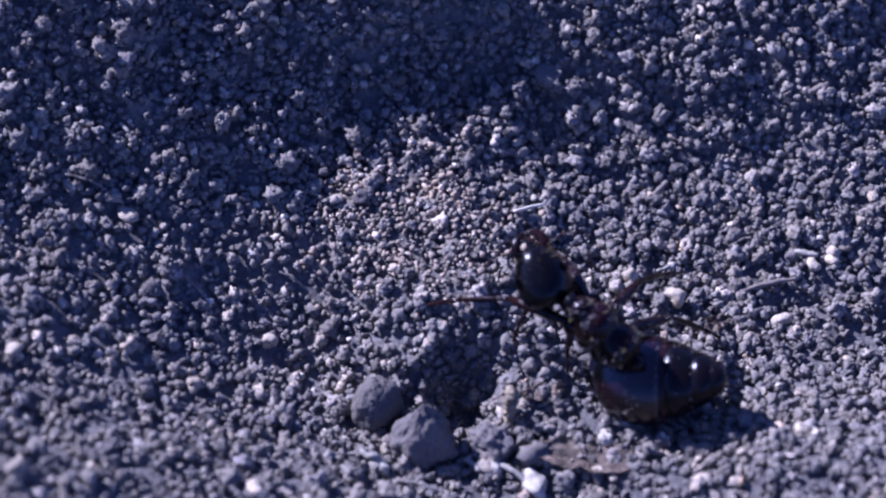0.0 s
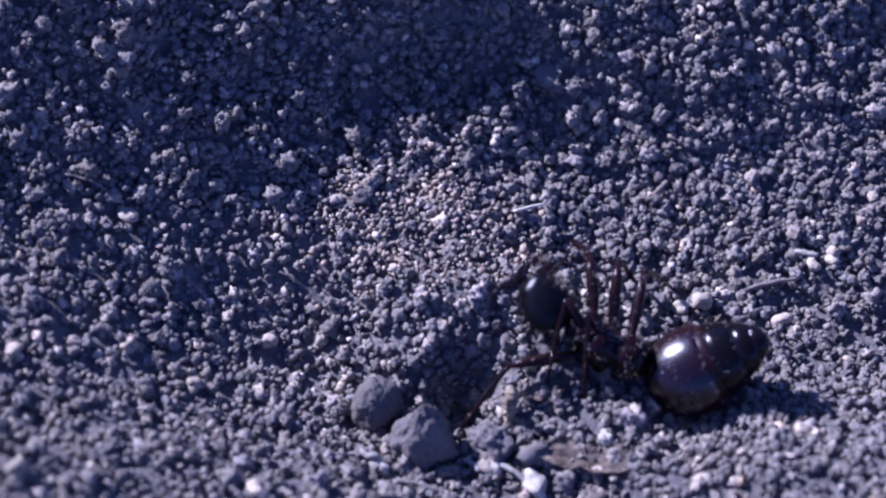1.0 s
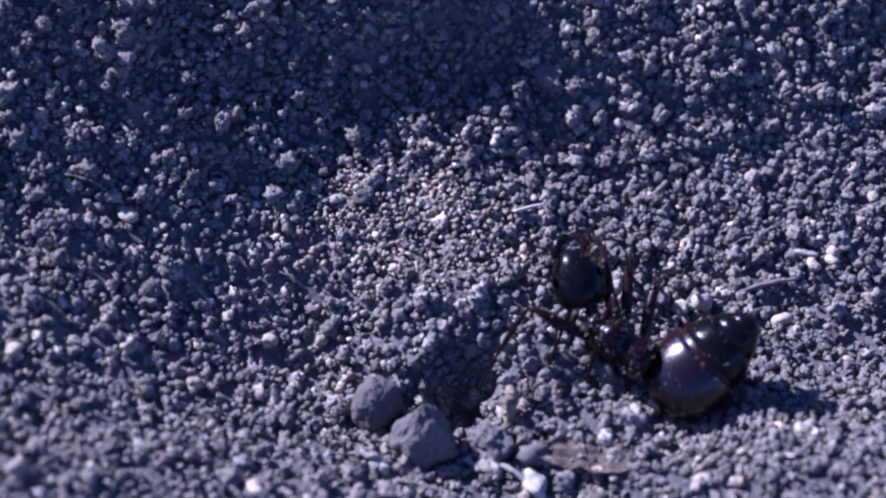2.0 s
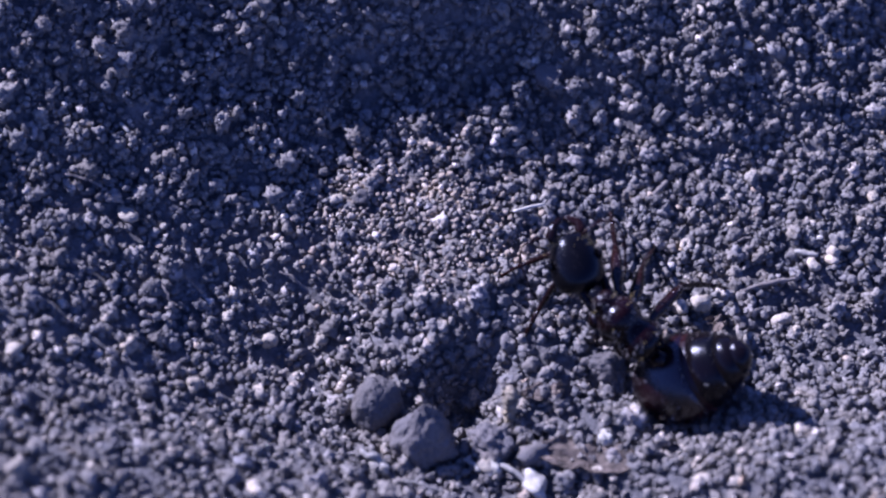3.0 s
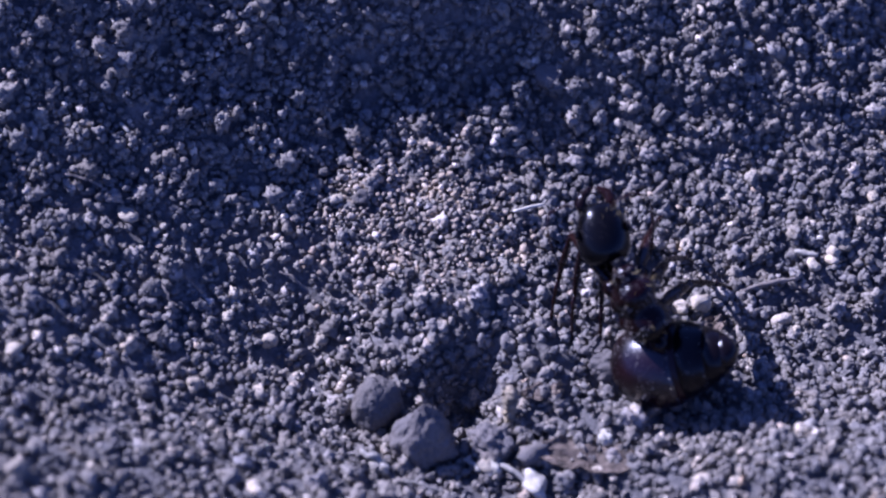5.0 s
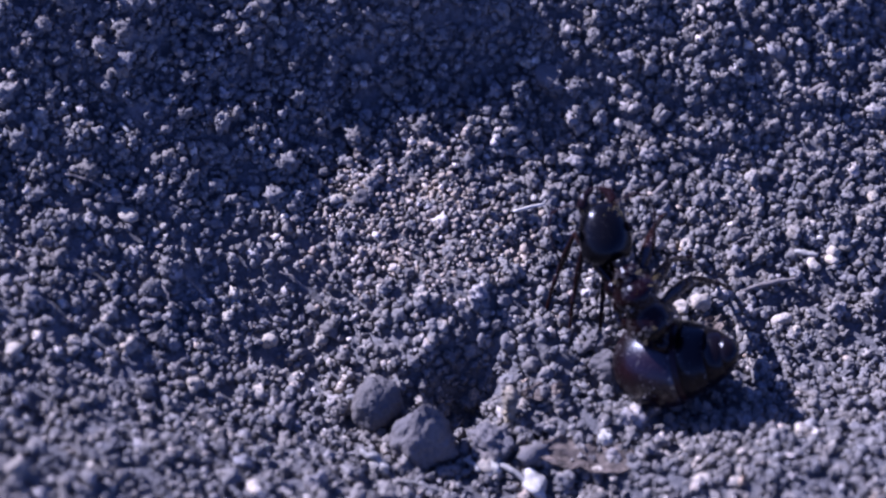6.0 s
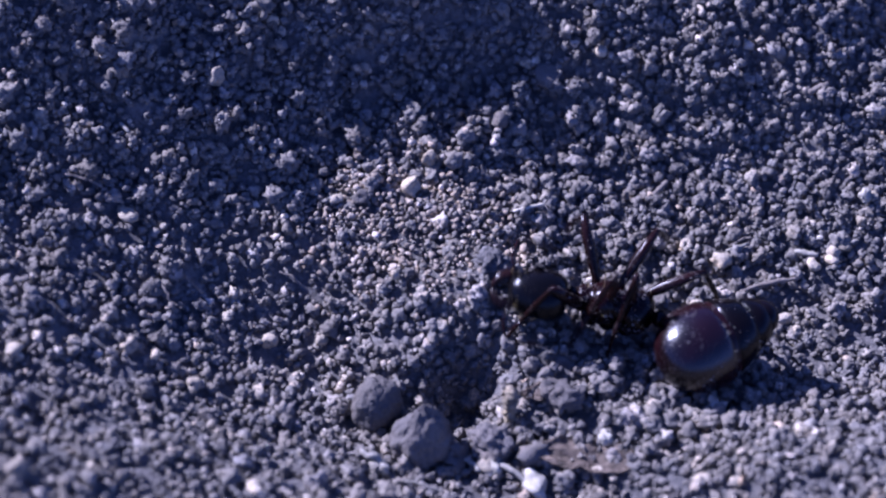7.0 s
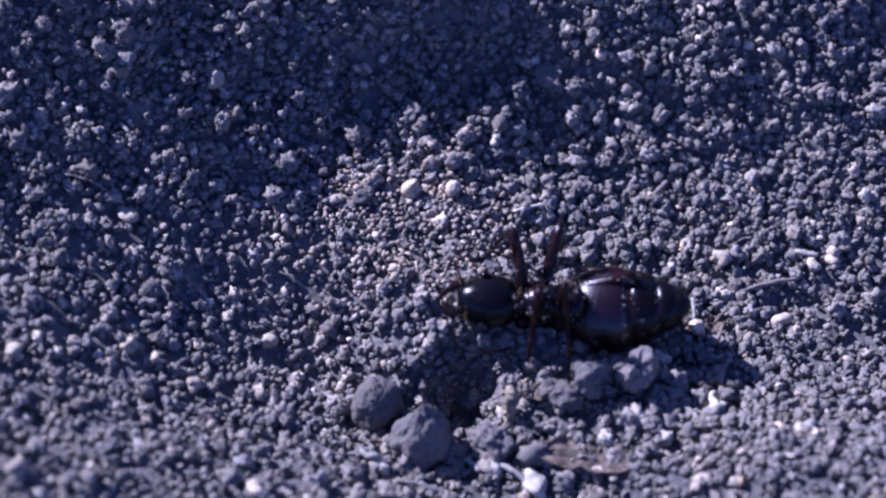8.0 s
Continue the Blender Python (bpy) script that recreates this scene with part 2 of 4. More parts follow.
# ---- loose grains over all of the pit: too many to count ----
def grain_template(seed, level):
    if level == 0:
        rnd = np.random.default_rng(seed)
        v = np.array(((1, 0, 0), (-1, 0, 0), (0, 1, 0), (0, -1, 0), (0, 0, 1), (0, 0, -1))) * rnd.uniform(0.7, 1.25, (6, 1)) * 0.5 * MM
        f = np.array(((0, 2, 4), (2, 1, 4), (1, 3, 4), (3, 0, 4), (2, 0, 5), (1, 2, 5), (3, 1, 5), (0, 3, 5)))
        return v.astype(np.float32), f.astype(np.int32)
    me = stone_mesh("template", seed, MAT_GRAIN, level, 0.55, 0.42, 0.15) if level > 1 else stone_mesh("template", seed, MAT_GRAIN, 1, 0.5, 0.4, 0.0)
    v = np.empty(len(me.vertices) * 3, np.float32)
    me.vertices.foreach_get("co", v)
    f = np.empty(len(me.polygons) * 3, np.int32)
    me.polygons.foreach_get("vertices", f)
    bpy.data.meshes.remove(me)
    v = v.reshape(-1, 3)
    crumbly = np.random.default_rng(seed + 9).uniform(0.80, 1.20, (len(v), 1))
    if level > 2:
        crumbly = np.array([1.0 + 0.34 * noise.noise(Vector(p) * 6800 + Vector((seed, 0, 0))) + 0.22 * noise.noise(Vector(p) * 13000) for p in v.tolist()])[:, None]
    return (v * crumbly).astype(np.float32), f.reshape(-1, 3)


def turns(rng, n):
    q = rng.normal(size=(n, 4))
    q /= np.linalg.norm(q, axis=1)[:, None]
    a, b, c, d = q.T
    return np.stack([1 - 2 * (c * c + d * d), 2 * (b * c - a * d), 2 * (b * d + a * c),
                     2 * (b * c + a * d), 1 - 2 * (b * b + d * d), 2 * (c * d - a * b),
                     2 * (b * d - a * c), 2 * (c * d + a * b), 1 - 2 * (b * b + c * c)], 1).reshape(n, 3, 3)


def fine_patch(x, y):
    """Where a slide has left finer sand, 0 to 1."""
    return np.exp(-(((x - -1.4) / 5.4) ** 2 + ((y - 0.3) / 4.4) ** 2) ** 2)


def scatter(name, label, count, lo, hi, level, seed, lift, material=None, only_fine=False, on=None):
    """Loose grains over the pit, or, with on, crumbs stuck to the grains of another heap. Returns their places and sizes."""
    rng = np.random.default_rng(seed)
    x, y = rng.uniform(-26, 26, count), rng.uniform(-21, 17, count)
    y = np.where(rng.random(count) < 0.25, rng.uniform(0, 16, count), y)
    size = lo * (hi / lo) ** (rng.random(count) ** 1.6)
    f = fine_patch(x, y)
    if only_fine:
        keep = rng.random(count) < f
        x, y, size = x[keep], y[keep], size[keep]
    else:
        size = size * (1 - 0.4 * f)
    count = len(x)
    if on is None:
        z = terrain(x, y) + np.array([rough(a, b) for a, b in zip(x, y)]) + (rng.uniform(-0.4, lift, count) + steep(x, y) * (1.3 * rng.random(count) ** 3 - 0.15)) * size
    else:
        host = rng.choice(len(on), count, p=on[:, 3] ** 2 / (on[:, 3] ** 2).sum())
        d = rng.normal(size=(count, 3)) + np.array([-0.2, -0.3, 0.9])
        d = d / np.linalg.norm(d, axis=1)[:, None]
        x, y, z = (on[host, :3] + d * on[host, 3:4] * 0.44).T
    size3 = size[:, None] * rng.uniform(0.62, 1.22, (count, 3))
    rot = turns(rng, count)
    kinds = [grain_template(seed * 50 + k, level) for k in range(10)]
    pick = rng.integers(0, len(kinds), count)
    all_v, all_f, base = [], [], 0
    for k, (tv, tf) in enumerate(kinds):
        idx = np.nonzero(pick == k)[0]
        v = np.einsum("nij,nvj->nvi", rot[idx], tv[None] * size3[idx][:, None, :])
        v += np.stack([x[idx], y[idx], z[idx]], 1)[:, None, :] * MM
        n = len(tv)
        all_f.append((tf[None] + (base + np.arange(len(idx)) * n)[:, None, None]).reshape(-1, 3))
        all_v.append(v.reshape(-1, 3))
        base += len(idx) * n
    v, f = np.concatenate(all_v).astype(np.float32), np.concatenate(all_f).astype(np.int32)
    me = bpy.data.meshes.new(name)
    me.vertices.add(len(v))
    me.vertices.foreach_set("co", v.ravel())
    me.loops.add(f.size)
    me.loops.foreach_set("vertex_index", f.ravel())
    me.polygons.add(len(f))
    me.polygons.foreach_set("loop_start", np.arange(0, f.size, 3, dtype=np.int32))
    me.update(calc_edges=True)
    me.materials.append(material or MAT_GRAIN)
    if level > 2:
        me.shade_smooth()
    tagged(new(name, me), label, "soil", kind="stuff")
    return np.stack([x, y, z, size], 1)


CRUMBS = scatter("soil_crumbs", "coarse dark grey soil crumbs with pale specks", 2300, 0.45, 0.98, 3, 11, 0.35, MAT_CRUMB)
GRAINS = scatter("soil_grains", "small dark grey soil grains lying loose", 20000, 0.25, 0.58, 2, 12, 0.45)
scatter("sand_dust", "tiny grey soil crumbs clinging to bigger ones", 75000, 0.08, 0.21, 0, 13, 0.0, on=np.concatenate((CRUMBS, GRAINS)))
scatter("fine_sand", "fine pale brown sand slid into the pit", 30000, 0.22, 0.48, 1, 14, 0.7, MAT_SAND, True)


# ---- single crumbs round the ant, each a piece of the ground ----
def ground_crumbs():
    meshes = [stone_mesh("crumb", 700 + k, MAT_GRAIN_SINGLE, 3, 0.5, 0.4, 0.28) for k in range(10)]
    rnd = random.Random(5)
    for i in range(290):
        x, y = rnd.uniform(-4, 16), rnd.uniform(-12.5, 4)
        size = rnd.uniform(0.42, 0.85)
        ob = new("crumb", meshes[i % len(meshes)])
        ob.parent = GROUND
        ob.location = (x * MM, y * MM, (soil(x, y) + 0.12 * size) * MM)
        ob.rotation_euler = (rnd.uniform(0, 6.28), rnd.uniform(0, 6.28), rnd.uniform(0, 6.28))
        ob.scale = (size, size * rnd.uniform(0.75, 1.1), size * rnd.uniform(0.7, 1.0))


ground_crumbs()


# ---- clods, pebbles, straws ----
def stone(name, x, y, size, material, seed, label, category, group="", sink=0.22, tilt=0.0, level=3, **shape):
    ob = new(name, stone_mesh(name, seed, material, level, **shape))
    ob.scale = [s * 1.0 for s in size]
    ob.rotation_euler = (0.2 * math.sin(seed), tilt, seed * 1.3)
    ob.location = (x * MM, y * MM, (soil(x, y) + size[2] * (0.5 - sink)) * MM)
    return tagged(ob, label, category, group)


CLOD = "smooth grey clod of packed soil lying in the pit"
stone("soil_clod", -3.15, -8.91, (2.5, 2.3, 3.2), MAT_CLOD, 3, CLOD, "clod", "big clods in the pit", 0.2, level=6, lump=0.10, facet=0.2, fine=0.03)
stone("soil_clod", -0.97, -10.51, (3.2, 2.6, 3.3), MAT_CLOD, 10, "pointed grey clod of packed soil with a rough face", "clod", "big clods in the pit", 0.2, 0.1, level=6, lump=0.16, facet=0.3, fine=0.04, taper=0.6)
stone("soil_clod", 2.25, -10.86, (2.3, 1.9, 1.9), MAT_CLOD_ROUGH, 14, "lumpy grey clod half sunk in the soil", "clod", "big clods in the pit", 0.25, level=5, lump=0.26, facet=0.4, fine=0.06)
stone("soil_clod", -0.86, -11.30, (1.3, 1.0, 0.9), MAT_CLOD_ROUGH, 21, "small crumbled grey clod leaning on a bigger one", "clod", "big clods in the pit", 0.2, lump=0.3, facet=0.4, fine=0.08)
stone("soil_clod", 1.02, -10.82, (0.9, 0.8, 0.9), MAT_CLOD_ROUGH, 23, "small crumbled grey clod leaning on a bigger one", "clod", "big clods in the pit", 0.2, lump=0.3, facet=0.4, fine=0.08)
stone("soil_clod", 4.29, -11.55, (2.0, 1.4, 1.2), MAT_CLOD_ROUGH, 27, "lumpy grey clod half sunk in the soil", "clod", "big clods in the pit", 0.3, lump=0.3, facet=0.5, fine=0.08)

PALE, TANS = "pale quartz pebble lying on the dark soil", "tan weathered pebble lying on the dark soil"
for x, y, a, b, kind, seed in (
        (-15.32, -0.73, 1.25, 0.85, "p", 31), (-14.76, -7.81, 1.3, 0.8, "t", 32), (-8.43, -5.27, 0.8, 0.9, "p", 33),
        (0.17, 11.42, 0.75, 0.8, "t", 34), (-8.55, 8.61, 0.65, 0.95, "p", 35), (4.20, 9.13, 0.8, 0.65, "p", 36),
        (7.64, 7.41, 1.2, 0.75, "p", 37), (19.43, 0.09, 1.0, 1.0, "p", 38), (16.80, -3.01, 1.3, 0.85, "p", 39)):
    stone("pebble", x, y, (a, b, 0.75 * min(a, b) + 0.15), MAT_PALE if kind == "p" else MAT_TAN, seed, PALE if kind == "p" else TANS, "pebble", "light pebbles on the soil", facet=0.7)
for x, y, a, b, kind, seed in (
        (2.29, -11.81, 1.35, 1.1, "p", 41), (11.63, 5.86, 0.55, 0.5, "p", 43),
        (3.71, 5.49, 0.6, 0.45, "p", 44), (12.94, 10.29, 0.8, 0.6, "p", 45), (12.27, 10.34, 0.6, 0.6, "t", 46),
        (21.51, 2.54, 0.9, 0.6, "p", 47), (20.99, 1.44, 0.8, 0.75, "t", 48), (19.93, 0.47, 0.8, 0.9, "t", 49),
        (-5.28, 1.44, 0.6, 0.8, "p", 50), (-2.98, -3.26, 0.7, 0.65, "p", 51), (0.44, -1.50, 0.55, 0.5, "t", 52)):
    stone("pebble", x, y, (a, b, 0.75 * min(a, b) + 0.1), MAT_PALE if kind == "p" else MAT_TAN, seed, PALE if kind == "p" else TANS, "pebble", "light pebbles on the soil", facet=0.7)
for x, y, a, b, kind, seed in (
        (-5.89, -5.03, 0.65, 0.65, "p", 53), (-11.82, -9.13, 1.0, 0.8, "t", 54), (-8.72, -8.70, 0.9, 0.75, "p", 55),
        (-7.07, -6.94, 0.55, 0.55, "p", 56), (-10.52, -4.50, 0.6, 0.5, "p", 57), (-20.96, 4.15, 0.45, 0.45, "p", 58),
        (17.49, 1.17, 0.8, 0.7, "t", 59), (14.26, 3.14, 0.8, 0.5, "p", 60), (18.49, -0.31, 0.7, 0.8, "p", 61),
        (17.43, -3.71, 0.6, 0.6, "p", 62), (4.33, 6.11, 0.5, 0.7, "p", 63), (-17.29, -8.02, 0.6, 0.9, "t", 64),
        (-19.73, -9.23, 1.1, 1.0, "p", 65), (-18.73, -17.30, 1.2, 1.0, "t", 66), (-8.44, -15.41, 1.1, 0.8, "p", 67)):
    stone("pebble", x, y, (a, b, 0.75 * min(a, b) + 0.1), MAT_PALE if kind == "p" else MAT_TAN, seed, PALE if kind == "p" else TANS, "pebble", "light pebbles on the soil", facet=0.7)
for x, y, a, b, kind, seed in (
        (12.15, 0.80, 1.1, 0.6, "p", 71), (14.65, -3.22, 0.9, 0.8, "c", 72), (15.14, -4.26, 0.9, 0.7, "t", 73),
        (7.28, -12.69, 0.7, 0.7, "p", 74), (11.78, -14.58, 0.9, 0.7, "p", 75), (5.40, -8.72, 0.7, 0.5, "p", 76),
        (-5.01, -7.40, 0.55, 0.5, "p", 77), (-17.46, 2.75, 0.8, 0.6, "t", 78), (-19.60, 3.00, 0.8, 0.7, "t", 79),
        (-8.25, 3.54, 0.75, 0.65, "p", 80), (-16.41, 4.66, 1.0, 1.3, "c", 81), (5.34, 8.51, 1.6, 1.5, "c", 82),
        (-13.44, 4.33, 0.5, 0.5, "p", 83), (16.72, -11.45, 0.8, 0.7, "p", 84), (-4.03, 1.44, 0.9, 0.8, "c", 85)):
    stone("pebble", x, y, (a, b, 0.75 * min(a, b) + 0.1), {"p": MAT_PALE, "t": MAT_TAN, "c": MAT_CLOD_ROUGH}[kind], seed, {"p": PALE, "t": TANS, "c": "grey rough pebble lying on the dark soil"}[kind], "pebble", "light pebbles on the soil", facet=0.7)


def rod(name, ends, lift, radius, material, label, category, seed=1, bow=0.0, steps=9, wobble=0.12):
    """A straw or root lying on the soil from one place of the plan to the other."""
    rnd = random.Random(seed)
    (x0, y0), (x1, y1) = ends
    a = Vector((x0, y0, soil(x0, y0) + lift[0]))
    b = Vector((x1, y1, soil(x1, y1) + lift[1]))
    m = (a + b) / 2
    pts, radii = [], []
    for i in range(steps):
        u = i / (steps - 1)
        p = a.lerp(b, u) + Vector((0, 0, bow * math.sin(math.pi * u)))
        p += Vector([rnd.uniform(-1, 1) * radius * wobble for k in range(3)])
        pts.append(p - m)
        radii.append(radius * rnd.uniform(0.8, 1.15) * (0.6 + 0.4 * math.sin(math.pi * (0.1 + 0.8 * u))))
    ob = new(name, mesh_of(tube(pts, radii, 7), name, material))
    ob.location = m * MM
    return tagged(ob, label, category)


rod("straw", ((3.49, 1.21), (5.09, 1.87)), (0.65, 0.75), 0.1, MAT_PALE_STRAW, "short pale straw lying on dark crumbs", "straw", 1, 0.03, 9, 0.08)
rod("straw", ((17.53, 0.38), (18.71, 0.06)), (0.3, 0.3), 0.17, MAT_STRAW, "thick pale straw stub lying on the soil", "straw", 2)
rod("root", ((14.71, -1.77), (17.68, -1.03)), (0.35, 0.4), 0.12, MAT_ROOT, "rough brown root piece lying on the soil", "root", 3, 0.1, 12, 0.25)
rod("root", ((18.33, 6.71), (19.35, 7.24)), (0.3, 0.4), 0.2, MAT_ROOT, "thick grey root stub lying on the slope", "root", 4)
rod("root", ((10.58, 3.13), (11.32, 3.92)), (0.35, 0.35), 0.14, MAT_ROOT, "short dark root stub lying on the slope", "root", 5)
rod("straw", ((-15.78, 3.27), (-15.31, 2.80)), (0.3, 0.3), 0.12, MAT_STRAW, "short pale straw on the dark slope", "straw", 6)
rod("root_fibre", ((-7.97, -2.14), (-6.52, -2.84)), (0.35, 0.2), 0.05, MAT_ROOT, "thin curved root fibre on the soil", "root", 7, 0.25, 12, 1.0)
rod("root_fibre", ((-18.24, 0.46), (-16.13, -0.00)), (0.3, 0.3), 0.045, MAT_ROOT, "thin curved root fibre on the soil", "root", 8, 0.3, 12, 1.0)
rod("root_fibre", ((-1.90, -13.32), (0.16, -13.92)), (0.4, 0.35), 0.06, MAT_STRAW, "thin pale root fibre on the soil", "root", 9, 0.15, 12, 0.8)
rod("root_fibre", ((-13.59, -3.84), (-12.88, -5.07)), (0.35, 0.2), 0.05, MAT_ROOT, "thin curved root fibre on the soil", "root", 10, 0.3, 12, 1.0)
rod("root_fibre", ((14.32, 0.64), (15.47, 1.13)), (0.3, 0.3), 0.07, MAT_ROOT, "thin curved root fibre on the soil", "root", 12, 0.1, 10, 0.9)
rod("root", ((3.23, -9.65), (3.10, -9.21)), (0.3, 2.1), 0.3, MAT_OLD_ROOT, "crumbly olive brown root end standing in the soil", "root", 13, 0.1, 22, 0.8)
rod("straw", ((2.69, -11.96), (4.00, -12.96)), (0.5, 0.45), 0.16, MAT_STRAW, "pale splinter lying over white chips", "straw", 14, 0.1, 8, 0.4)
rod("straw", ((0.96, -11.41), (1.76, -12.27)), (0.4, 0.35), 0.14, MAT_STRAW, "pale splinter lying over white chips", "straw", 15, 0.1, 8, 0.4)
rod("straw", ((-3.83, -11.84), (-2.48, -12.40)), (0.45, 0.3), 0.2, MAT_STRAW, "pale chewed straw end on the soil", "straw", 16, 0.1, 8, 0.6)


def flake(x, y, long, wide, seed, turn, label):
    """A curled dry scrap of leaf with thickness."""
    rnd = random.Random(seed)
    bm = bmesh.new()
    n, m = 30, 16
    top = []
    for j in range(m + 1):
        row = []
        for i in range(n + 1):
            u, v = i / n * 2 - 1, j / m * 2 - 1
            e = (1 - 0.6 * abs(u) ** 2.2) * (1 + 0.45 * noise.noise(Vector((u * 2.7, v * 0.6, seed))))
            px = u * long / 2 * (1 + 0.3 * noise.noise(Vector((v * 3.1, 2.0, seed))))
            py = v * wide / 2 * e
            z = 0.10 * v * v * wide + 0.34 * noise.noise(Vector((u * 2.2, v * 1.8, seed + 4))) + 0.12 * noise.noise(Vector((u * 7, v * 5, seed)))
            row.append(bm.verts.new(Vector((px, py, z)) * MM))
        top.append(row)
    faces = [bm.faces.new((top[j][i], top[j][i + 1], top[j + 1][i + 1], top[j + 1][i])) for j in range(m) for i in range(n)]
    bmesh.ops.solidify(bm, geom=faces, thickness=0.09 * MM)
    ob = new("leaf_flake", mesh_of(bm, "leaf_flake", MAT_FLAKE))
    ob.location = (x * MM, y * MM, (soil(x, y) + 0.26) * MM)
    ob.rotation_euler = (0.15, -0.1, radians(turn))
    return tagged(ob, label, "leaf scrap")


flake(6.77, -12.07, 4.6, 1.9, 3, -12, "curled reddish brown leaf scrap on the soil")
flake(4.73, -8.67, 1.9, 1.0, 5, 10, "small pinkish brown leaf scrap on the soil")
flake(13.06, -3.87, 1.8, 1.0, 8, 25, "small pinkish brown leaf scrap on the soil")


def chip(x, y, size, seed):
    ob = stone("shell_chip", x, y, size, MAT_SHELL, seed, "white crumbly chip among grey clods", "chip", "white chips", 0.2, lump=0.35, facet=0.6, fine=0.12)
    return ob


chip(4.26, -12.83, (1.7, 1.1, 0.9), 91)
chip(2.43, -12.01, (1.1, 0.9, 0.9), 92)
chip(7.58, -11.29, (0.9, 0.8, 0.6), 93)
chip(-3.00, -12.46, (1.2, 0.6, 0.6), 94)

# crumbs that the struggle throws about
MOVED_A = stone("soil_clod", 0, 0, (1.5, 1.3, 1.5), MAT_CLOD_ROUGH, 101, "grey angular clod kicked about beside the ant", "clod", "kicked clods", level=5, lump=0.22, facet=0.8, fine=0.07)
MOVED_B = stone("soil_clod", 0, 0, (1.9, 1.5, 1.7), MAT_CLOD_ROUGH, 102, "grey angular clod kicked about beside the ant", "clod", "kicked clods", level=5, lump=0.22, facet=0.8, fine=0.07)
MOVED_C = stone("soil_clod", 0, 0, (1.5, 1.2, 1.3), MAT_CLOD_ROUGH, 103, "grey angular clod kicked about beside the ant", "clod", "kicked clods", level=5, lump=0.22, facet=0.8, fine=0.07)
MOVED_D = stone("pebble", 0, 0, (1.25, 1.1, 1.1), MAT_PALE, 104, "pale pebble pushed along by the ant's legs", "pebble", "kicked pebbles", facet=0.7)
MOVED_E = stone("pebble", 0, 0, (0.9, 0.8, 1.0), MAT_PALE, 105, "pale pebble pushed along by the ant's legs", "pebble", "kicked pebbles", facet=0.7)
MOVED_F = stone("soil_clod", 0, 0, (2.5, 2.0, 2.1), MAT_CLOD_ROUGH, 106, "large grey angular clod dug up beside the ant", "clod", "kicked clods", level=5, lump=0.22, facet=0.8, fine=0.07)
MOVED_G = stone("soil_clod", 0, 0, (2.3, 1.9, 2.3), MAT_CLOD_ROUGH, 107, "large grey angular clod dug up beside the ant", "clod", "kicked clods", level=5, lump=0.22, facet=0.8, fine=0.07)
# added clod: its shaded face stands in for a dark spot in the sand
SPOT_CLOD = stone("soil_clod", 0, 0, (2.1, 1.7, 1.9), MAT_SOIL, 108, "crumbly clod added to stand in for a dark spot in the sand", "clod", "kicked clods", level=5, lump=0.3, facet=0.5, fine=0.1)
MOVED_J = stone("shell_chip", 0, 0, (1.1, 0.7, 0.6), MAT_SHELL, 109, "white angular chip flung far up the slope", "chip", "white chips", lump=0.35, facet=0.6, fine=0.12)
PALE_FLUNG, TAN_FLUNG, GREY_FLUNG = "small pale quartz pebble flung up the slope", "tan weathered pebble flung up the slope", "grey angular pebble flung up the slope"
FLYERS = [stone("pebble", 0, 0, (size, 0.85 * size, 0.8 * size), material, 110 + k, label, "pebble", "kicked pebbles", facet=0.7)
          for k, (size, material, label) in enumerate((
              (1.0, MAT_CLOD_ROUGH, GREY_FLUNG), (1.25, MAT_TAN, TAN_FLUNG), (1.2, MAT_PALE, PALE_FLUNG), (1.0, MAT_PALE, PALE_FLUNG), (0.8, MAT_PALE, PALE_FLUNG),
              (1.0, MAT_CLOD_ROUGH, GREY_FLUNG), (1.0, MAT_TAN, TAN_FLUNG), (0.65, MAT_PALE, PALE_FLUNG), (0.65, MAT_PALE, PALE_FLUNG)))]

def flung_crumbs(count, seed, label, group, small, large):
    rnd = random.Random(seed)
    meshes = [stone_mesh("soil_crumb", seed + k, MAT_GRAIN_SINGLE, 3, 0.5, 0.42, 0.12) for k in range(6)]
    out = []
    for i in range(count):
        ob = tagged(new("soil_crumb", meshes[i % 6]), label, "soil crumb", group)
        ob.scale = [rnd.uniform(small, large)] * 3
        out.append(ob)
    return out


FLUNG = flung_crumbs(36, 300, "dark soil crumb flung up the slope of the pit", "flung crumbs", 0.45, 1.0)
FILL = flung_crumbs(44, 320, "grey soil crumb tumbling into the dug hollow", "crumbs sliding into the hollow", 0.6, 1.15)
STRAW_B = rod("straw", ((-0.55, -0.2), (0.55, 0.2)), (0.0, 0.0), 0.11, MAT_STRAW, "short pale straw tumbling beside the ant", "straw", 21, 0.0, 8, 0.2)


# ---- the ant: small black head, red-brown thorax, big dark red abdomen ----
def grown(profile, k=1.1):
    return tuple((k * (x if x < 0.85 else 0.85 + 1.08 * (x - 0.85)), r * k) for x, r in profile)


